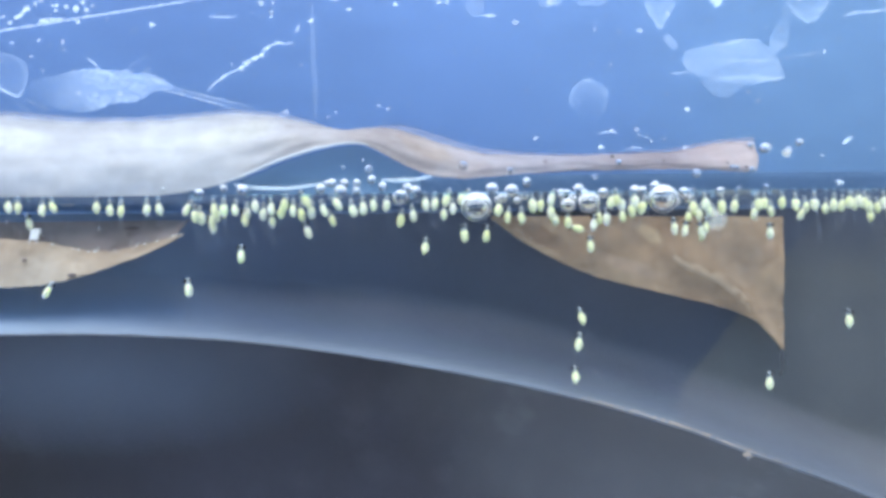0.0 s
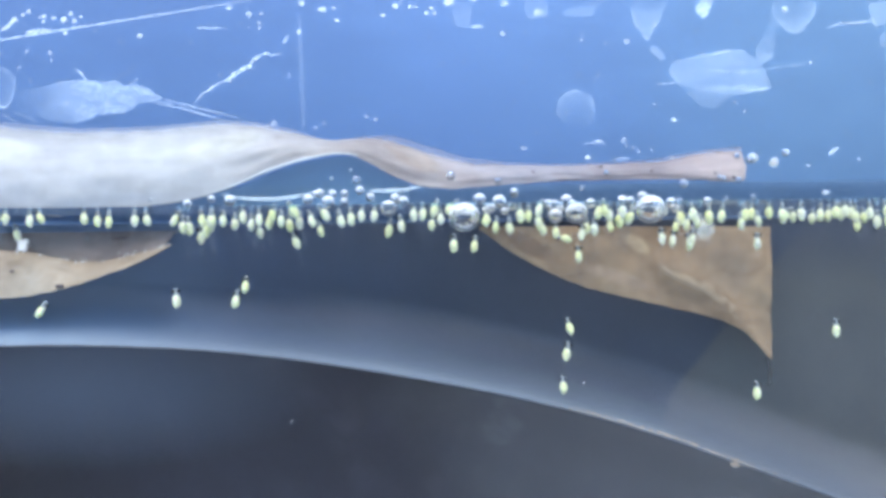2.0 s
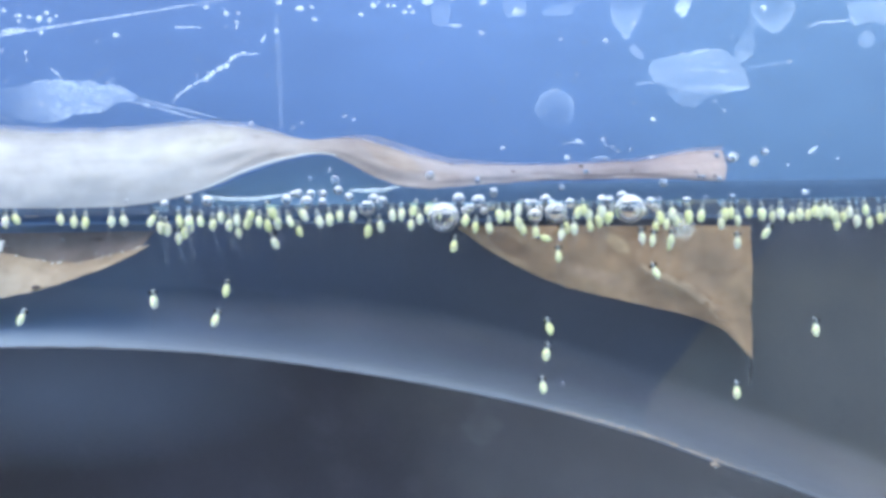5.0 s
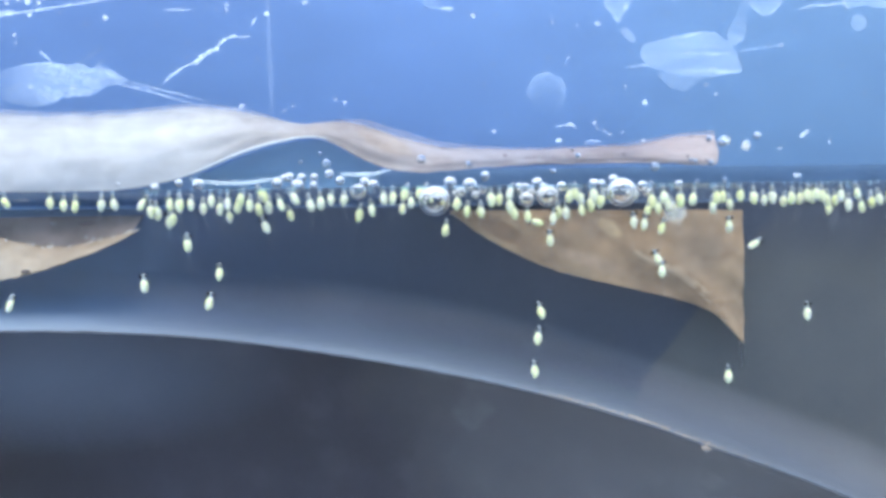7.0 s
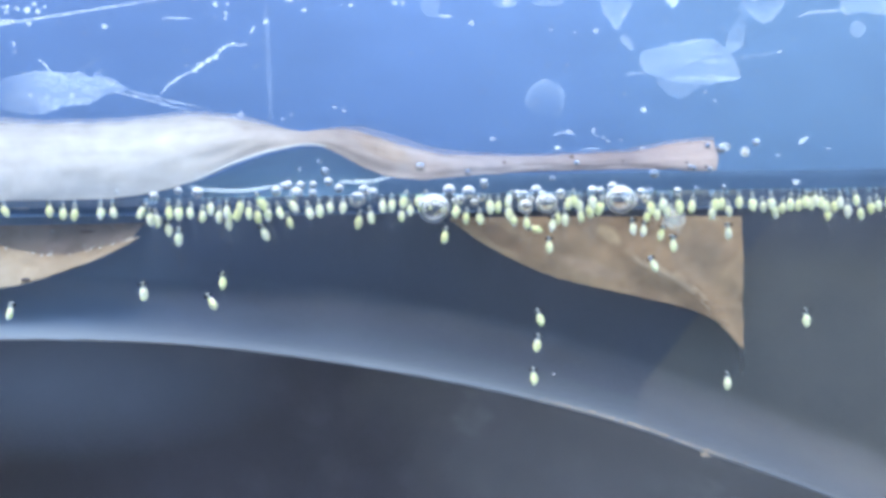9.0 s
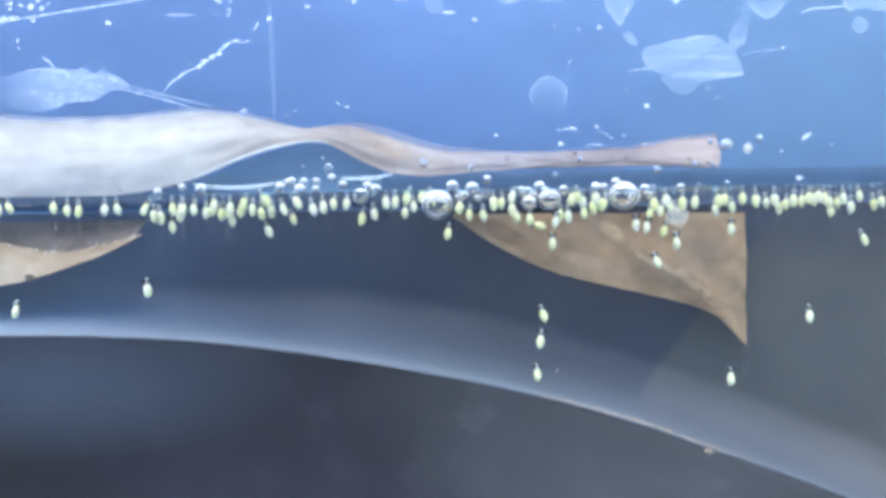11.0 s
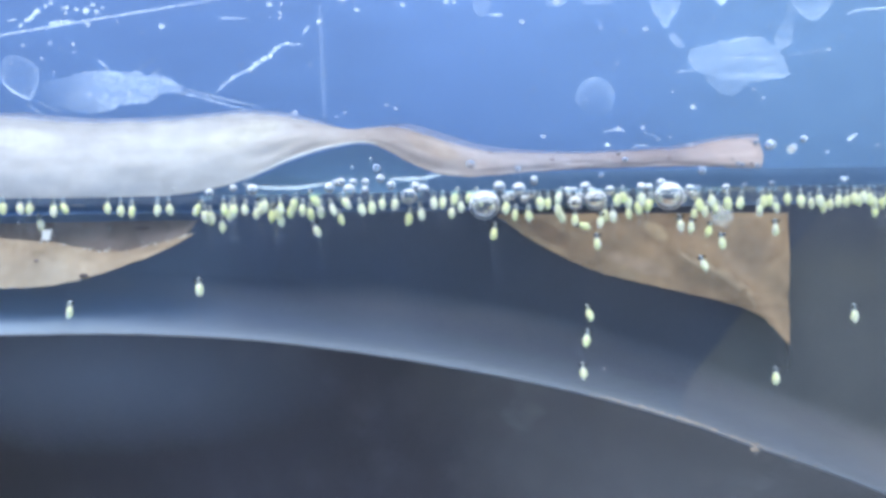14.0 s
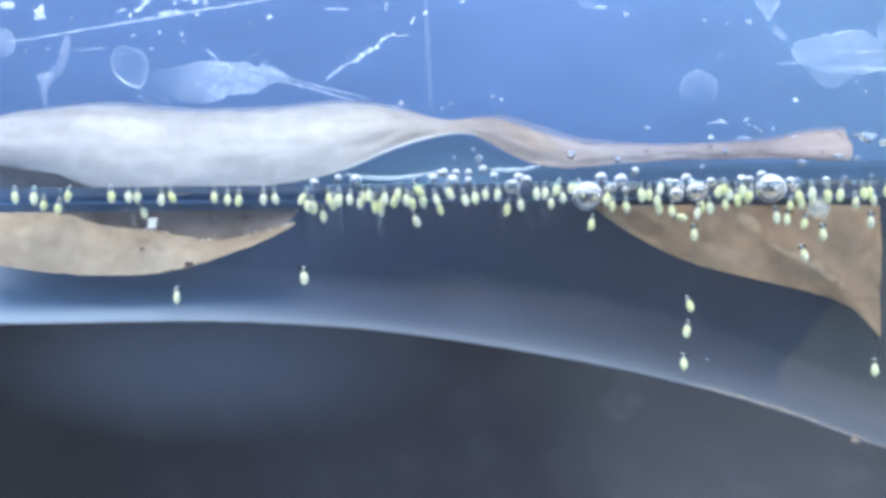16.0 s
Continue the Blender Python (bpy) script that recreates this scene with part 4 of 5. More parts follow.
def basin():
    def floor_place(u, v):
        x = -45.0 + 150.0 * u
        z0 = curve_at(RIM, x) - max(0.0, x - 63.0) * 0.45
        # a cove at the foot, deeper towards the right end, then an upright wall, then a ledge back to the dark band
        e = min(1.0, max(0.0, (x - 4.0) / 20.0))
        e = e * e * (3 - 2 * e)
        c = 0.6 + 0.4 * e
        deep, top = 8.2 + 3.8 * e, -0.1
        rise = min(5.5, -0.5 * z0)
        if v < 0.55:
            k = v / 0.55
            a = radians(6.0 + 84.0 * k)
            arc_y, arc_z = (math.sin(a) - 0.105) / 0.895, (0.995 - math.cos(a)) / 0.995
            return x, 1.2 + deep * (arc_y * c + k * (1 - c)), z0 + rise * (arc_z * c + (0.75 * k + 0.25 * k ** 3) * (1 - c))
        if v < 0.9:
            k = (v - 0.55) / 0.35
            return x, 1.2 + deep - 2.2 * e * k, z0 + rise + (top - z0 - rise) * k
        k = (v - 0.9) / 0.1
        return x, 1.2 + deep - 2.2 * e + (28.0 - deep + 2.2 * e) * k, top + (-0.4 - top) * k
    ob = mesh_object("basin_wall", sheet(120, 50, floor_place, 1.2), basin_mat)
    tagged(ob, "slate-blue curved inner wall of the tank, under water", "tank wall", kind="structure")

    # added bead that catches light as the bright line along the edge
    pts, rad = [], []
    for k in range(301):
        x = -44.0 + 148.0 * k / 300
        z0 = curve_at(RIM, x) - max(0.0, x - 63.0) * 0.45
        pts.append((x, 1.15, z0 + 0.02 * noise.noise(Vector((x * 1.3, 0, 1)))))
        rad.append(0.09 + 0.05 * noise.noise(Vector((x * 0.6, 4, 0))))
    ob = mesh_object("basin_lip", tube(pts, rad, 8), lip_mat)
    tagged(ob, "thin bead added along the basin edge to catch light", "tank edge", kind="structure")

    # tan crumbs of silt lodged along the lip
    random.seed(31)
    bm = bmesh.new()
    for k in range(420):
        x = 37.0 + 18.0 * random.betavariate(2.2, 2.4)
        r = random.uniform(0.025, 0.075)
        back = 1.6 * random.random() ** 2
        at = Vector((x, 1.2 + back, curve_at(RIM, x) + 0.06 + 0.16 * back)) * MM
        g = bmesh.ops.create_icosphere(bm, subdivisions=1, radius=r * MM)["verts"]
        for v in g:
            v.co = Vector((v.co.x * 1.5, v.co.y, v.co.z * 0.7)) * (1 + 0.5 * noise.noise(v.co * 9000.0 + Vector((k, 0, 0)))) + at
    for k in range(9):
        at = Vector((50.2 + random.gauss(0, 0.25), 1.1, -17.85 + random.gauss(0, 0.2))) * MM
        for v in bmesh.ops.create_icosphere(bm, subdivisions=1, radius=random.uniform(0.05, 0.16) * MM)["verts"]:
            v.co = v.co + at
    ob = mesh_object("silt_crumbs", bm, crumb_mat, False)
    tagged(ob, "tan crumbs of silt lying along the basin edge", "silt", kind="stuff")

    # strip added to make the dark band just above the water
    def rim_place(u, v):
        # leans over a little, then rounds off
        if v < 0.6:
            return -45.0 + 150.0 * u, 29.4 - 1.5 * v, -0.4 + 8.2 * v
        a = radians(-10.0 + 12.0 * (v - 0.6) / 0.4)
        return -45.0 + 150.0 * u, 28.5 + 4.0 * (0.985 - math.cos(a)), 5.21 + 4.0 * math.sin(a)
    ob = mesh_object("basin_rim", sheet(60, 24, rim_place, 0.25), rim_mat)
    tagged(ob, "blue-grey strip added as the dark band just above the water", "tank wall", kind="structure")

    def base_place(u, v):
        x = -45.0 + 150.0 * u
        z0 = curve_at(RIM, x) - max(0.0, x - 63.0) * 0.45
        z = z0 - (51.9 + z0) * v
        # bulges catch light for the painted glow; the undercut below stays dark
        bulge = 1.2 * math.exp(-((x - 4.0) / 10.0) ** 2 - ((z + 13.0) / 4.0) ** 2) + 2.4 * math.exp(-((x - 50.0) / 13.0) ** 2 - ((z + 27.0) / 5.0) ** 2)
        return x, 1.2 + 4.5 * (1 - math.exp(-v * 9.0)) + 16.0 * v - bulge, z0 - 0.05 - (51.9 + z0) * v
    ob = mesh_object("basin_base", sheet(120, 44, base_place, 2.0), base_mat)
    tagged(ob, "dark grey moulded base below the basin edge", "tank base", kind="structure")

    def blue_place(u, v):
        if v < 0.2:
            return -45.0 + 150.0 * u, 45.2, -51.9 + 51.0 * v / 0.2
        a = radians(-24.0 + 82.5 * (v - 0.2))
        return -45.0 + 150.0 * u, 40.0 + 60.0 * (1 - math.cos(a)), -0.9 + 90.0 * math.sin(a) + 90.0 * math.sin(radians(24.0))
    # panel added in place of the reflected blue sky; leans over to darken below
    ob = mesh_object("back_wall", sheet(40, 30, blue_place, 2.0), blue_wall)
    tagged(ob, "smooth blue panel in place of reflected sky above the water", "tank wall", kind="structure")


def water():
    def place(u, v):
        x, y = -44.8 + 149.6 * u, 0.62 + 28.4 * v
        lift = 0.0
        return x, y, lift + 0.04 * noise.noise(Vector((x * 0.2, y * 0.2, 3.0)))
    bm = bmesh.new()
    rows = [0.0, 0.004, 0.009, 0.016, 0.026, 0.04, 0.07, 0.12, 0.2, 0.3, 0.45, 0.6, 0.8, 1.0]
    nx = 160
    g = [[bm.verts.new(Vector(place(i / nx, v)) * MM) for v in rows] for i in range(nx + 1)]
    for i in range(nx):
        for j in range(len(rows) - 1):
            bm.faces.new((g[i][j], g[i + 1][j], g[i + 1][j + 1], g[i][j + 1]))
    ob = mesh_object("water", bm, water_mat)
    ob.visible_shadow = False
    tagged(ob, "still clear water surface with a meniscus at the glass", "water", kind="structure")


def tank_glass():
    for name, lo, hi, label in (
            ("window_1", (-46.0, 0.0, -52.0), (106.0, 0.6, 52.0), "clear front glass of the tank with dried water marks"),
            ("window_2", (-46.6, 0.6, -52.0), (-46.0, 62.0, 52.0), "clear side glass of the tank"),
            ("window_3", (106.0, 0.6, -52.0), (106.6, 62.0, 52.0), "clear side glass of the tank")):
        ob = box(name, lo, hi, glass_mat, label, "glass")
        ob.visible_shadow = False


# ---- the dry leaf ----
def dried_leaf():
    leaf = tagged(new("dried_leaf"), "curled dry brown leaf floating half above the water, its lit top painted pale", "leaf")
    x0, x1 = -13.0, 56.2

    def upper(u, v):
        x = x0 + (x1 - 1.1 + 1.3 * v - x0) * u
        lo, hi = curve_at(UP_LOW, x), curve_at(UP_TOP, x)
        ends = min(1.0, max(0.0, (x1 - x) / 1.0))
        back = min(1.0, max(0.0, (x - 24.0) / 32.0))
        y = 5.0 + 8.0 * back * back * (3 - 2 * back) + 4.0 * v - 1.2 * math.sin(math.pi * v) * ends + (0.22 / (1 + math.exp((x - 11.0) / 2.5))) * max(0.0, 1 - v / 0.3) ** 2 - 0.3
        y += 0.35 * noise.noise(Vector((x * 0.12, v * 1.4, 1.0))) + 0.16 * noise.noise(Vector((x * 0.35, v * 6, 4.0)))
        z = lo + (hi - lo) * v + 0.08 * noise.noise(Vector((x * 0.9, v * 2.0, 7.0)))
        return x + 0.5 * v * (1 - u), y, z
    blade = part("blade", sheet(150, 30, upper, 0.22), leaf_pale, leaf, "pale upper blade with daylight glare in its colour")

    def lying(u, v):
        # unseen back part of the broad end, added to shade the wall
        x, y, z = upper(0.56 * u, 1.0)
        reach = 12.0 * math.sqrt(max(0.02, 1.0 - ((x - 12.0) / 42.5) ** 2)) * (1.0 - 0.7 * u ** 4)
        k = 0.5 + 0.5 * v
        return x, y + reach * k, z + 0.12 * reach * k - 0.3 - 0.4 * noise.noise(Vector((x * 0.1, k * 2, 9.0)))
    part("lying_blade", sheet(90, 12, lying, 0.22), leaf_pale, leaf, "unseen flat back of the blade, added to shade the wall")

    pts = []
    for k in range(26):
        x = 14.6 + 10.2 * k / 25
        pts.append((x, 4.62, curve_at(UP_LOW, x) + 0.05))
    part("curled_rim", tube(pts, [0.04 + 0.075 * math.sin(math.pi * k / 25) for k in range(26)], 8), edge_mat, blade, "thin pale curled edge")

    for k, (x, f, r) in enumerate(((53.9, 0.82, 0.17), (52.8, 0.2, 0.12), (54.3, 0.1, 0.13), (43.3, 0.55, 0.2), (47.5, 0.3, 0.12), (37.8, 0.4, 0.14), (33.1, 0.7, 0.16), (55.1, 0.72, 0.14))):
        c = Vector(upper((x - x0) / (x1 - 1.1 + 1.3 * f - x0), f))
        part("dark_spot", ball(r * 1.3, 0.1, r * 0.8, (c.x, c.y + 0.02, c.z), 2), blemish_mat, blade, "small dark blemish")

    def right(u, v):
        x = 33.6 + (56.0 - 33.6) * u
        lo = curve_at(LOBE_R_LOW, x)
        hi = -0.9
        fold = (x - 44.8) / 10.8
        crease = curve_at(RIB, x)
        z = lo + (hi - lo) * v
        y = 7.4 + 2.0 * u + 1.1 * u * (1 - v) - 0.45 * math.exp(-((z - crease) / 1.3) ** 2) * min(1.0, max(0.0, fold * 2)) - 0.5 * v * (1 - u)
        y += 0.5 * noise.noise(Vector((x * 0.15, z * 0.2, 2.0))) + 0.1 * noise.noise(Vector((x * 0.8, z * 0.8, 5.0)))
        edge = 0.15 * noise.noise(Vector((0.0, z * 0.5, 8.0))) * u ** 8
        return x + edge, y, z + 0.07 * noise.noise(Vector((x * 1.5, 0, 3.0))) * (1 - v)
    corner = part("drooping_corner", sheet(80, 40, right, 0.25), leaf_brown, leaf, "tan brown corner hanging under water")

    def left(u, v):
        x = -12.0 + 23.75 * u
        lo, hi = curve_at(LOBE_L_LOW, x), curve_at(LOBE_L_TOP, x)
        lo -= 0.22 * u ** 6 * (1 - u ** 20)
        hi = max(hi, lo + 0.5 * (1 - u ** 16) + 0.08)
        z = lo + (hi - lo) * v
        y = 3.7 + 1.7 * v - 0.3 * math.sin(math.pi * v) * (1 - u ** 4)
        y += 0.3 * noise.noise(Vector((x * 0.2, z * 0.3, 6.0)))
        wavy = 1 - u ** 4
        return x, y, z + wavy * (0.1 * noise.noise(Vector((x * 1.1, v, 2.0))) + 0.07 * noise.noise(Vector((x * 3.5, v * 2, 4.0))))
    pts = []
    for k in range(25):
        x = 44.7 + 10.6 * k / 24
        z, lo = curve_at(RIB, x), curve_at(LOBE_R_LOW, x)
        z = max(z, lo + 0.15)
        pts.append((x, right((x - 33.6) / 22.4, (z - lo) / (-0.9 - lo))[1] + 0.06, z))
    part("midrib", tube(pts, [0.1 + 0.3 * math.sin(math.pi * min(1.0, k / 24 + 0.02)) ** 0.8 for k in range(25)], 12, 0.17), leaf_rib, corner, "low pale midrib")
    # dark tube put in for the shadow smear below the tip
    part("tip_shadow", tube([(55.7, 10.4, -10.7), (55.85, 10.4, -11.5), (55.8, 10.3, -12.3), (55.6, 10.3, -13.0)], [0.12, 0.2, 0.16, 0.04], 8, 0.5), tip_shadow_mat, corner, "thin dark tube standing in for the shadow below the tip")

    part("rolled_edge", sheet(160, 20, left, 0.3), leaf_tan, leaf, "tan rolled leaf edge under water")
    random.seed(8)
    bm = bmesh.new()
    for k in range(26):
        u = random.betavariate(3.0, 1.0) * 0.995
        at = Vector(left(u, 0.97)) + Vector((random.gauss(0, 0.04), -0.1, random.gauss(0, 0.02)))
        for v in bmesh.ops.create_icosphere(bm, subdivisions=1, radius=random.uniform(0.03, 0.085) * MM)["verts"]:
            v.co = v.co + at * MM
    part("edge_crumbs", bm, fleck_mat, leaf, "tiny white beads along the rolled edge", False)
    part("dark_spot", ball(0.34, 0.12, 0.14, (4.44, 3.62, -5.02), 2), blemish_mat, leaf, "small dark blemish")
    part("dark_spot", ball(0.2, 0.1, 0.1, (1.1, 4.0, -3.9), 2), blemish_mat, leaf, "small dark blemish")

    # grey sheet put where the shade beneath the blade falls
    def underside(u, v):
        x = -13.0 + 12.6 * u
        hi = curve_at(UP_LOW, x) + 0.7
        y = 8.6 + 0.5 * v + 0.2 * noise.noise(Vector((x * 0.4, v, 3.0)))
        lo = 0.25 + 0.1 * noise.noise(Vector((x * 0.9, 0, 6.0)))
        return x, y, lo + (max(hi, lo + 0.1) - lo) * v
    part("underside", sheet(50, 8, underside, 0.2), leaf_shade, leaf, "dark grey sheet standing in for shade beneath the curled blade")

    def inner(u, v):
        x = -12.0 + 23.9 * u
        lo = min(-1.05, (curve_at(LOBE_L_LOW, min(x, 11.7)) + 0.3) * (1 - u ** 40) - u ** 40)
        y = 6.0 + 0.8 * v + 0.3 * noise.noise(Vector((x * 0.2, v, 5.0)))
        return x, y, lo + (-0.95 - lo) * v
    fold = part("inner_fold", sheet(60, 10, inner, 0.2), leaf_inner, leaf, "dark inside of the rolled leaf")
    part("tear", ball(0.62, 0.1, 0.12, (7.95, 6.15, -1.55), 2), blemish_mat, fold, "dark narrow tear")
    part("tear", ball(0.5, 0.1, 0.2, (1.3, 6.1, -2.0), 2), blemish_mat, fold, "dark narrow tear")


# ---- fry ----
def fry(tail_bend, tail_length, size, eye=0.08):
    thing = tagged(new("fish_fry"), "pale newborn fish fry with yellow yolk sac under the surface", "fish", "fry under the water surface")
    s = size * 1.07
    sac = ball(0.272 * s, 0.26 * s, 0.45 * s, level=3, pinch=0.06)
    for v in sac.verts:
        v.co *= 1.0 + 0.22 * noise.noise(v.co * 3600.0 + Vector((tail_length * 9, tail_bend * 7, 0)))
    part("yolk_sac", sac, yolk_mat, thing)
    head = part("head", ball(0.16 * s, 0.2 * s, 0.33 * s, (0, 0.06 * s, 0.58 * s), 2), flesh_mat, thing, "clear head")
    for side in (-1, 1):
        part("eye", ball(eye * s, eye * s, eye * s, (side * (0.09 + 0.8 * eye) * s, -0.1 * s, (0.58 + 0.64 * eye) * s), 2), eye_mat, head, "black eye")
    pts, rad = [], []
    for k in range(12):
        u = k / 11
        pts.append((tail_bend * u * u, 0.16 * s + 0.1 * u, 0.5 * s - (0.9 * s + tail_length) * u))
        rad.append((0.115 - 0.08 * u) * s)
    part("tail", tube(pts, rad, 6, 0.5), tail_mat, thing, "long clear tail")
    return thing


def fry_pose(x, y, z, lean, turn):
    return pose(x * MM, y * MM, z * MM, 0, -lean, 0) @ pose(0, 0, 0, 0, 0, turn)


def shoal():
    random.seed(11)
    hanging = [fry(b, l, z) for b, l, z in ((0.25, 1.7, 0.94), (-0.3, 2.0, 1.0), (0.05, 1.4, 0.88), (0.7, 1.7, 0.93), (-0.6, 1.6, 0.9), (0.1, 2.2, 0.97), (0.4, 1.3, 0.84))]
    facing = [fry(b, l, z, 0.125) for b, l, z in ((0.2, 1.5, 0.92), (-0.3, 1.8, 0.97), (0.5, 1.6, 0.88))]
    used = set()
    for x, y, z, lean in [p for bank in FRY_BANKS for p in bank]:
        deep = z < -1.3
        k = random.choice(facing if deep else hanging)
        turn = random.uniform(-25, 25) if deep else random.choice((0, 180, 60, -60, 25, -25)) + random.uniform(-20, 20)
        m = fry_pose(x, y, z, lean, turn)
        if k.name in used:
            copy_thing(k, m)
        else:
            k.matrix_basis = m
            used.add(k.name)
    swimmers = {}
    for key in "abcdefghijk":
        ob = copy_thing(random.choice(facing), pose(0, 0, 0))
        tagged(ob, "pale newborn fish fry with yellow yolk sac swimming free", group="swimming fry")
        swimmers[key] = ob
    return swimmers


# ---- bubbles ----
def bubbles():
    bm = bmesh.new()
    bmesh.ops.create_icosphere(bm, subdivisions=4, radius=MM)
    first = mesh_object("air_bubble", bm, bubble_mat)
    tagged(first, "clear round air bubble at the water surface", "bubble", "bubbles of the nest")
    first.visible_shadow = False
    # white cap cut to the shape of the highlight it stands for
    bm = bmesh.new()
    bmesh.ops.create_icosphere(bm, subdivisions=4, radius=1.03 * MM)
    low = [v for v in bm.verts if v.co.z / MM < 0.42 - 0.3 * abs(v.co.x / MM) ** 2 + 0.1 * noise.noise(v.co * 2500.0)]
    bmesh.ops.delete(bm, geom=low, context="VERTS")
    glint_cap = part("glint_cap", bm, cap_mat, first, "white cap painted as the bubble's highlight")
    glint_cap.visible_shadow = False
    for n, (x, y, z, r) in enumerate(sorted(BUBBLES_A + BUBBLES_B, key=lambda b: b[3]) + BEADS):
        if n == 0:
            ob = first
        elif 0.2 < r and (x, y, z, r) not in BEADS:
            ob = copy_thing(first, pose(0, 0, 0))
        else:
            ob = first.copy()
            scene.collection.objects.link(ob)
        ob.location, ob.scale = (x * MM, y * MM, z * MM), (r, r, r * 0.96)
        if r > 0.9:
            tagged(ob, "large clear air bubble among smaller ones at the surface")


# ---- marks on the glass ----
def streak_mesh(knots, width, y, grain):
    """A thin tapering line through a few points on the glass."""
    pts = []
    n = len(knots)
    for i in range(n - 1):
        for k in range(6):
            u = k / 6
            pts.append((knots[i][0] * (1 - u) + knots[i + 1][0] * u, y, knots[i][1] * (1 - u) + knots[i + 1][1] * u))
    pts.append((knots[-1][0], y, knots[-1][1]))
    m = len(pts)
    rad = [width * (0.35 + 0.65 * math.sin(math.pi * min(1.0, (k + 0.6) / m))) * (1 + grain * (noise.noise(Vector((k * 0.9, width, 2.0))))) for k in range(m)]
    return tube(pts, rad, 6, 0.3)


def streak(name, knots, width, mat, label, y=-0.03, grain=0.0):
    ob = mesh_object(name, streak_mesh(knots, width, y, grain), mat)
    ob.visible_shadow = False
    return tagged(ob, label, "stain")


def glass_marks():
    drip = streak("dried_drip", SQUIGGLE, 0.06, stain_rim, "crusty white dried drip on the glass", grain=1.2)
    crust = bmesh.new()
    crust.from_mesh(drip.data)
    random.seed(5)
    for k in range(90):
        u = random.betavariate(1.6, 1.5) * (len(SQUIGGLE) - 1.001)
        (xa, za), (xb, zb) = SQUIGGLE[int(u)], SQUIGGLE[int(u) + 1]
        f = u - int(u)
        thick = math.sin(math.pi * min(0.95, u / 8.5 + 0.05))
        at = Vector((xa + (xb - xa) * f + random.gauss(0, 0.05), -0.04, za + (zb - za) * f + random.gauss(0, 0.09) * thick)) * MM
        for v in bmesh.ops.create_icosphere(crust, subdivisions=1, radius=random.uniform(0.04, 0.13) * (0.4 + 0.6 * thick) * MM)["verts"]:
            v.co = Vector((v.co.x * 1.2, v.co.y * 0.4, v.co.z)) + at
    crust.to_mesh(drip.data)
    crust.free()
    streak("scratch", SCRATCH_A, 0.07, stain_rim, "long straight pale scratch on the glass")
    for knots, w in SCRATCHES:
        streak("scratch", knots, w, stain_rim, "fine pale scratch on the glass", grain=0.8)
    for n, (knots, w) in enumerate(RUNS):
        streak("water_run", knots, w, ghost_mat if n in (2, 4) else run_mat, "faint dried water run on the glass", grain=0.5)
    for n, (knots, cover, rim, thin) in enumerate(STAINS):
        ob = mesh_object("lime_stain", film_patch(knots, 20 + n * 2.7, cover, rim, thin, 0.2), stain_mat)
        ob.visible_shadow = False
        tagged(ob, "cloudy streaked bluish-white lime stain on the glass", "stain")
        for line, w in STAIN_STREAKS.get(n, ()):
            part("streak", streak_mesh(line, w, -0.05, 1.0), stain_rim, ob).visible_shadow = False
    for n, (knots, cover, rim, thin) in enumerate(WATER_SPOTS):
        ob = mesh_object("water_spot", film_patch(knots, n * 3.1, cover, rim, thin, 0.06), stain_mat)
        ob.visible_shadow = False
        tagged(ob, "pale dried water spot with a brighter rim on the glass", "stain", "water spots on the glass")
    for rows, mat, label in ((SPECKS_A + SPECKS_D, speck_mat, "bright dried droplet on the glass"), (SPECKS_B + SPECKS_C, faint_mat, "faint dried droplet on the glass"), (SPECKS_LOW, faint_mat, "tiny pale speck on the glass")):
        for n, (x, z, r) in enumerate(rows):
            if rows is SPECKS_LOW:
                r *= 0.65
            ob = mesh_object("speck", blob(x, z, r, r * (0.6 + 0.5 * ((n * 7) % 5) / 5), n * 1.7, 0.6, thick=0.06, n=18), mat)
            ob.visible_shadow = False
            tagged(ob, label, "droplet", "specks on the glass")


def glass_grime():
    # countless faint dried flecks over the upper glass
    random.seed(23)
    bm = bmesh.new()
    for k in range(320):
        x, z = random.uniform(-12.0, 66.0), 3.0 + 12.5 * random.random() ** 0.8
        r = 0.025 + 0.08 * random.random() ** 3
        ring = []
        for q in range(9):
            a = q * math.tau / 9
            e = r * (1.0 + 0.6 * noise.noise(Vector((math.cos(a) * 2, math.sin(a) * 2, k * 1.7))))
            ring.append(bm.verts.new(Vector((x + e * 1.2 * math.cos(a), -0.02, z + e * math.sin(a))) * MM))
        top = bm.verts.new(Vector((x, -0.05, z)) * MM)
        for q in range(9):
            bm.faces.new((top, ring[q], ring[(q + 1) % 9]))
    ob = mesh_object("dried_flecks", bm, fleck_film)
    ob.visible_shadow = False
    tagged(ob, "faint dried flecks scattered over the upper glass", "stain", kind="stuff")


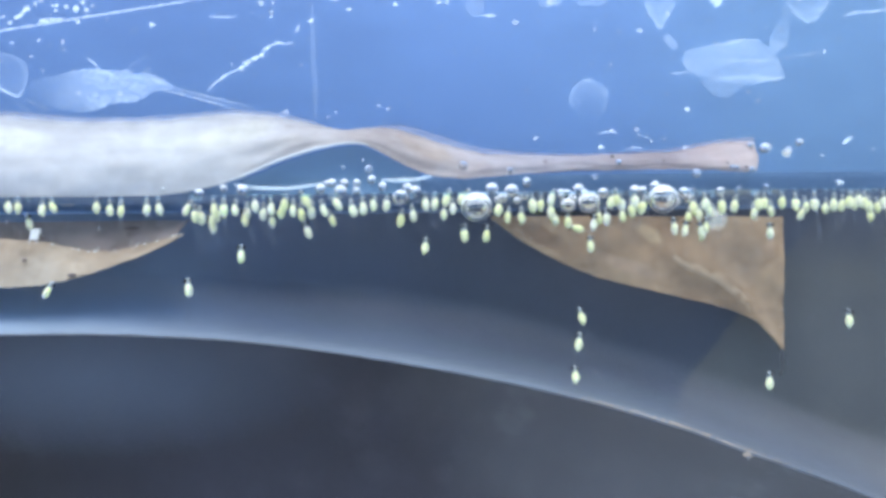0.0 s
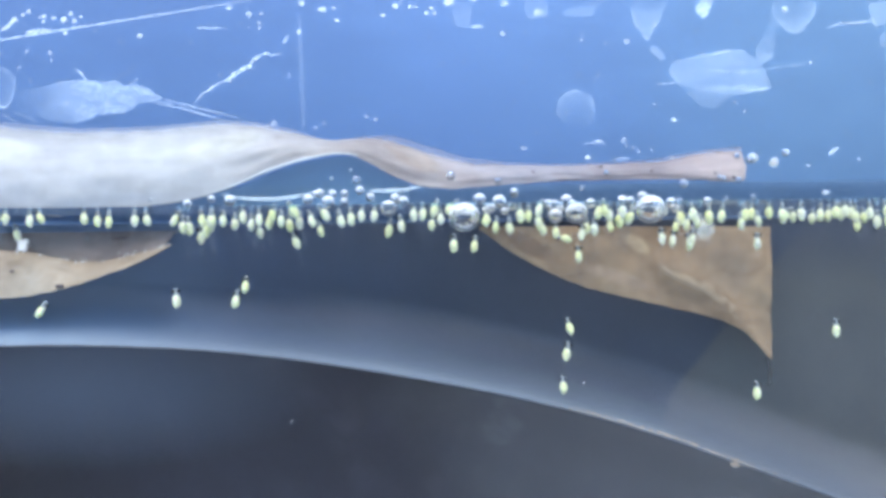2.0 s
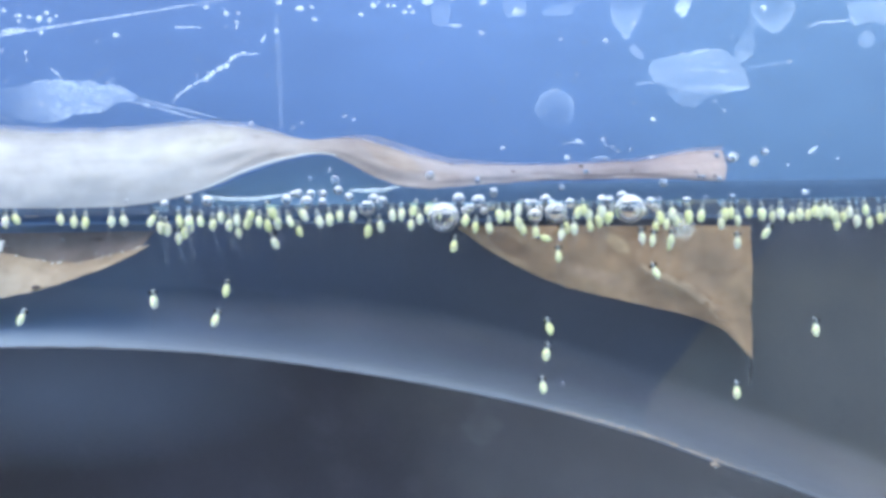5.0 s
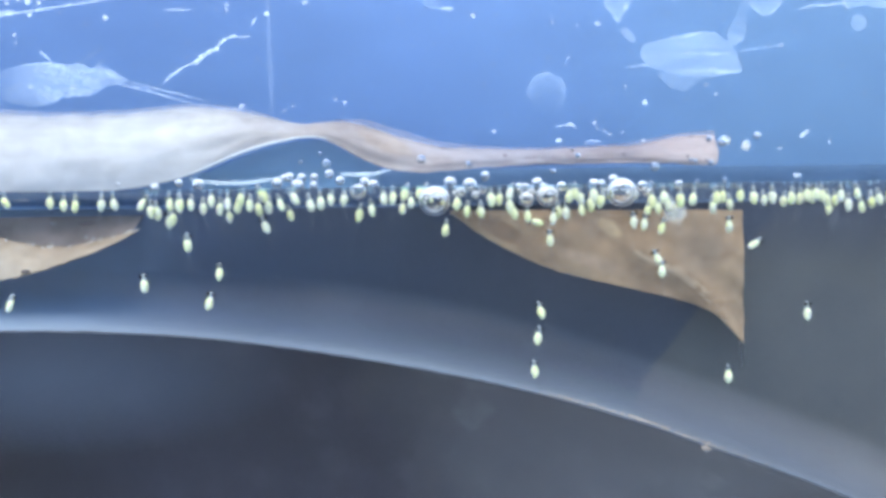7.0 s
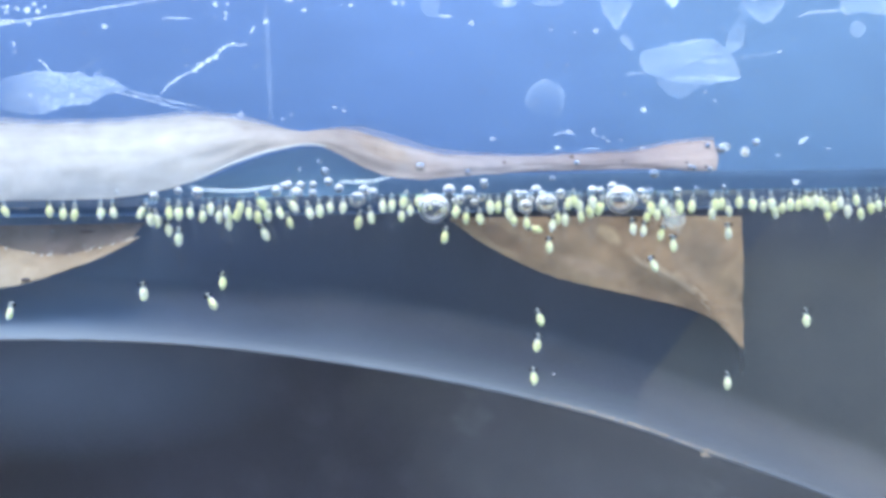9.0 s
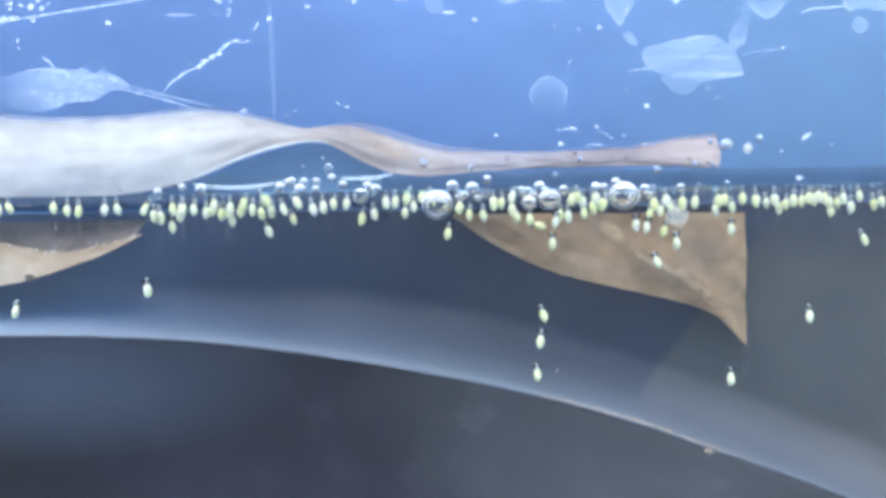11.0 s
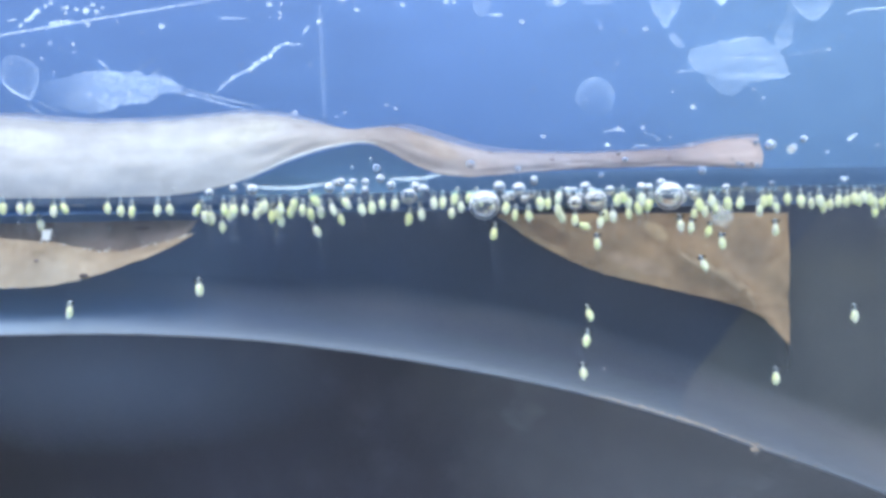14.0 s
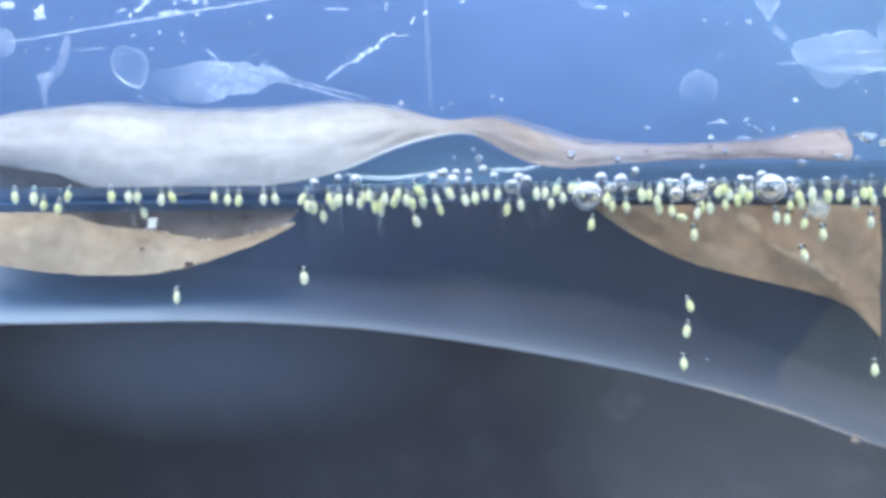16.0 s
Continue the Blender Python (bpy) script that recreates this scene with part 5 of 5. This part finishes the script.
def film_patch(knots, seed, cover, rim, thin, ragged):
    """A thin film with a ragged outline round a few corners (mm); its thickness, denser along the rim, goes into the mesh."""
    bm = bmesh.new()
    lay = bm.verts.layers.float.new("cover")
    n = len(knots)
    mid = Vector((sum(k[0] for k in knots) / n, sum(k[1] for k in knots) / n))
    outline = []
    for i in range(n):
        p0, p1, p2, p3 = [Vector(knots[(i + d) % n]) for d in (-1, 0, 1, 2)]
        for k in range(14):
            u = k / 14
            c = 0.5 * (2 * p1 + (p2 - p0) * u + (2 * p0 - 5 * p1 + 4 * p2 - p3) * u * u + (3 * p1 - p0 - 3 * p2 + p3) * u ** 3)
            w = noise.noise(Vector((c.x * 1.1, c.y * 1.1, seed))) + 0.7 * noise.noise(Vector((c.x * 3.1, c.y * 3.1, seed))) + 0.5 * noise.noise(Vector((c.x * 8.0, c.y * 8.0, seed)))
            outline.append(c + (c - mid).normalized() * ragged * w)
    rings = []
    for f, edge in ((0.02, 0.0), (0.35, 0.0), (0.6, 0.05), (0.8, 0.15), (0.9, 0.5), (0.95, 1.0), (0.985, 0.8), (1.0, 0.0)):
        ring = []
        for c in outline:
            p = mid + (c - mid) * f
            q = bm.verts.new(Vector((p.x, -0.04, p.y)) * MM)
            dense = (cover + rim * edge * (0.6 + 0.9 * noise.noise(Vector((p.x * 1.3, p.y * 1.3, seed + 4))))) * (1.0 if f < 1.0 else 0.3)
            if thin:
                far = min(1.0, (Vector(thin[:2]) - p).length / thin[2])
                dense *= far * far
            q[lay] = dense
            ring.append(q)
        rings.append(ring)
    m = len(outline)
    for a, b in zip(rings, rings[1:]):
        for k in range(m):
            bm.faces.new((a[k], b[k], b[(k + 1) % m], a[(k + 1) % m]))
    bm.faces.new(rings[0][::-1])
    return bm


def surface_film():
    # tinted sheet added for the darker gap under the arched leaf
    def place(u, v):
        x = 15.5 + 13.0 * u
        top = max(0.1, curve_at(UP_LOW, x) + 0.3)
        return x, 6.5 + 0.6 * math.sin(v * 3.0) + 0.8 * v, top * v
    ob = mesh_object("arch_tint", sheet(40, 10, place), film_mat)
    ob.visible_shadow = False
    tagged(ob, "tinted sheet added for the dark gap under the arched leaf", "water film")
    # pale strips painted for the highlights where water meets the leaf
    for k in (GLINT_A, GLINT_B):
        streak("surface_film", k, 0.14, speck_mat, "bright curved strip painted as the water's highlight along the leaf", y=4.4)


def clutter():
    bm = bmesh.new()
    bmesh.ops.create_cube(bm, size=MM)
    bmesh.ops.subdivide_edges(bm, edges=bm.edges[:], cuts=3, use_grid_fill=True)
    for v in bm.verts:
        v.co = Vector((v.co.x * 0.6 + v.co.z * 0.1, v.co.y * 0.2, v.co.z * 0.72)) * (1.0 + 0.18 * noise.noise(v.co * 2500.0))
    ob = mesh_object("white_fleck", bm, fleck_mat, False)
    ob.location = Vector(FLECK) * MM
    tagged(ob, "small white flake of debris on the leaf", "debris")
    # loose shells of fluff, thin at the outside
    bm = bmesh.new()
    for k, f in enumerate((0.3, 0.5, 0.7, 0.85, 1.0)):
        for v in bmesh.ops.create_icosphere(bm, subdivisions=4, radius=MM)["verts"]:
            c = Vector((v.co.x * 0.8, v.co.y * 0.5, v.co.z * 0.7)) * f
            v.co = c * (1.0 + 0.5 * noise.noise(c * 1900.0 + Vector((k, 0, 0))) + 0.25 * noise.noise(c * 6000.0))
    ob = mesh_object("mould_fluff", bm, cloud_mat)
    ob.location = Vector(FLUFF) * MM
    ob.visible_shadow = False
    tagged(ob, "cloudy white fluff among the fry", "debris")
    for x, y, z, r in ((54.75, 9.0, 4.35, 0.5), (56.3, 9.0, 3.9, 0.45)):
        wisp = ob.copy()
        scene.collection.objects.link(wisp)
        wisp.location, wisp.scale = Vector((x, y, z)) * MM, (r, r, r)
        tagged(wisp, "greenish-white wisp of mould by the stalk end")


surroundings()
basin()
water()
tank_glass()
dried_leaf()
bubbles()
glass_marks()
glass_grime()
surface_film()
clutter()
SWIMMERS = shoal()


def motions():
    # swimming fry: seconds, x, depth, z in millimetres, lean in degrees
    SWIM = {}
    SWIM["a"] = [
        (0, 16.04, -3.96, 0), (0.2, 16.07, -4.73, -4), (0.5, 16.2, -5.38, -6), (0.7, 16.18, -5.73, -6),
        (1, 16.27, -6.01, -8), (1.5, 16.34, -6.13, -8), (2, 16.47, -6.33, -10), (2.5, 16.48, -6.34, -12),
        (3, 16.55, -6.51, -12), (3.5, 16.58, -6.61, -14), (4, 16.62, -7.11, -18), (4.2, 16.56, -7.44, -18),
        (6.3, 16.63, -7.6, -14), (6.5, 16.73, -7.47, -12), (7, 16.79, -7.47, -12), (7.5, 16.83, -7.51, -14),
        (8, 16.75, -7.52, -14), (8.5, 16.75, -7.43, -14), (8.7, 16.83, -7.55, -6), (8.9, 17.13, -7.32, 30),
        (9, 17.09, -6.96, 30), (9.2, 16.9, -3.86, 0), (9.6, 16.87, -0.93, 0), (16, 16.62, -0.7, 0),
    ]
    SWIM["b"] = [
        (0, 16.32, -1.44, 4), (0.2, 16.69, -2.21, 4), (0.5, 16.7, -3.6, 0), (0.7, 16.76, -4.42, -3), (1, 16.81, -4.82, -4),
        (1.5, 17.03, -5.02, -5), (2, 17.13, -5.34, -6), (2.5, 17.13, -5.35, -8), (3, 17.12, -5.36, -8),
        (3.5, 17.24, -5.31, -8), (4, 17.27, -5.35, -8), (4.2, 17.25, -5.49, -8), (6.3, 17.44, -5.55, -4),
        (6.5, 17.43, -5.5, -3), (7, 17.48, -5.5, -2), (7.5, 17.49, -5.45, -2), (8, 17.49, -5.5, -2),
        (8.5, 17.49, -5.57, -2), (9, 17.75, -5.59, 0), (9.2, 17.57, -5.64, 0), (9.8, 17.52, -2.51, 0),
        (10.4, 17.45, -1.1, 0), (16, 17.48, -1.34, 0),
    ]
    SWIM["c"] = [
        (0, 28.63, 3, -3.54, -8), (0.2, 28.61, 3, -4.04, -10), (0.5, 28.6, 3, -4.7, -16), (0.7, 28.66, 3, -5.09, -25),
        (1, 28.75, 3, -5.53, -38), (1.2, 28.82, 3, -5.85, -48), (1.5, 28.92, 3, -6.24, -58), (1.7, 29.16, 3, -6.46, -62),
        (1.8, 33, 6.8, -6.3, -62), (1.95, 43.5, 11.2, -4, -40), (2.4, 45, 11.6, -3, -10), (16, 45, 11.6, -2.6, 0),
    ]
    SWIM["d"] = [
        (0, 31.37, -2.71, 4), (0.5, 31.36, -2.74, 4), (1, 31.33, -2.75, 4), (1.5, 31.4, -2.68, 4), (2, 31.47, -2.7, 4),
        (2.2, 31.51, -2.66, 4), (2.4, 31.52, -1.52, 0), (2.6, 31.63, -0.99, 0), (3.5, 31.73, -0.67, 0),
        (16, 31.79, -0.47, 0),
    ]
    SWIM["e"] = [
        (0, 2.95, -6.21, -30), (0.8, 3.19, -6.42, -30), (1.5, 3.29, -6.65, -35), (2.5, 3.37, -6.9, -35),
        (3.5, 3.5, -7.03, -30), (4.2, 3.62, -7.13, -28), (6.5, 3.66, -7.32, -20), (7, 3.59, -7.36, -20),
        (8, 3.61, -7.35, -18), (9, 3.6, -7.31, -15), (11.5, 3.74, -7.45, -10), (12.5, 3.74, -7.48, -8),
        (13.5, 3.67, -7.6, -8), (14.5, 3.66, -7.51, -6), (15.2, 3.92, -7.58, -6), (16, 3.74, -7.42, -5),
    ]
    SWIM["f"] = [
        (0, 14.35, -1.18, 0), (4, 14.9, -1.13, 0), (6.5, 14.87, -1.45, 2), (6.7, 15.2, -2.15, 6), (6.9, 15.34, -3.08, 4),
        (7.1, 15.41, -3.89, 4), (7.3, 15.35, -4.48, 4), (7.5, 15.44, -5.03, 5), (7.7, 15.44, -5.43, 6),
        (7.9, 15.44, -5.49, 8), (8.1, 15.44, -5.55, 10), (8.3, 15.44, -5.65, 12), (8.5, 15.44, -5.91, 18),
        (8.7, 15.02, -6.28, 30), (8.9, 14.8, -3.01, 0), (9.2, 14.82, -2.32, 0), (9.8, 14.75, -1.22, 0),
        (16, 14.57, -1.07, 0),
    ]
    SWIM["g"] = [
        (0, 14.08, -1.49, 0), (4, 14.63, -1.51, 0), (7.3, 14.38, -1.8, 0), (7.5, 14.66, -2.24, -4),
        (7.7, 14.81, -2.53, -8), (7.9, 14.92, -2.86, -14), (8.1, 15.26, -3.2, -26), (8.3, 15.56, -3.7, -48),
        (8.5, 16.09, -4.5, -66), (8.7, 18.04, -2.18, 30), (9, 18.2, -1.04, 12), (9.2, 18.18, -1.06, 5),
        (16, 17.96, -1.11, 0),
    ]
    SWIM["h"] = [
        (0, 55.07, -1.48, -30), (1, 54.97, -1.01, -32), (3, 54.79, -1.05, -34), (4.2, 54.83, -1.74, -36),
        (6.3, 54.99, -2.36, -40), (6.5, 54.91, -2.47, -42), (6.7, 54.78, -2.98, -48), (6.9, 54.69, -3.49, -54),
        (7.1, 54.42, -4.4, -64), (7.3, 55.98, -2.61, 14), (7.5, 56.36, -1.12, 2), (9, 56.28, -1.36, 0),
        (12, 56.32, -1.32, 0), (16, 56.24, -1.07, 0),
    ]
    SWIM["i"] = [
        (0, 48.14, -2.61, 10), (3.4, 48.19, -2.93, 10), (3.8, 47.76, -3.26, 12), (4.2, 46.86, -4.13, 20),
        (6.3, 47.85, -5.01, 22), (7, 47.88, -4.99, 24), (7.5, 47.8, -5.03, 24), (8, 47.74, -4.98, 24),
        (9, 47.66, -4.93, 22), (12.5, 47.7, -5.03, 22), (14, 47.8, -5.18, 22), (16, 47.92, -5.03, 18),
    ]
    SWIM["j"] = [
        (0, 48.39, -2.34, -6), (4, 48.29, -2.48, -6), (6.7, 48.23, -2.62, -4), (6.9, 48.06, -5.19, 0),
        (7.1, 48.17, -5.95, 0), (7.3, 48.17, -6.33, 0), (7.5, 48.38, -6.63, -6), (7.7, 48.65, -7.25, -14),
        (7.9, 49.54, -6.23, -10), (8.1, 49.17, -3.51, 4), (8.3, 49.21, -3.47, 4), (9, 49.09, -3.57, 6),
        (12.5, 49.09, -3.67, 6), (16, 49.32, -3.59, 6),
    ]
    SWIM["k"] = [
        (0, 62.04, -1.24, 0), (4, 62.39, -1.45, 0), (9.2, 62.45, -1.56, 4), (10.5, 62.44, -2.01, 10),
        (11, 62.38, -3.68, 16), (11.3, 62.34, -4.52, 22), (11.5, 62.26, -4.74, 26), (11.7, 62.29, -5.08, 32),
        (11.9, 62.18, -5.42, 38), (12.1, 62.15, -5.68, 46), (12.3, 61.98, -5.86, 54), (12.5, 61.48, -5.92, 58),
        (12.7, 62.02, -1.03, 4), (13, 62.33, -1.15, 0), (16, 62.47, -0.82, 0),
    ]
    for key, rows in SWIM.items():
        turn = {"i": 0, "j": 10}.get(key, 30 * len(rows))
        if key == "c":
            walk(SWIMMERS[key], [(t, fry_pose(x, d, z, lean, turn)) for t, x, d, z, lean in rows])
        else:
            d = 3.6 if key in "ij" else 3.0
            walk(SWIMMERS[key], [(t, fry_pose(x, d, z, lean, turn)) for t, x, z, lean in rows])


motions()
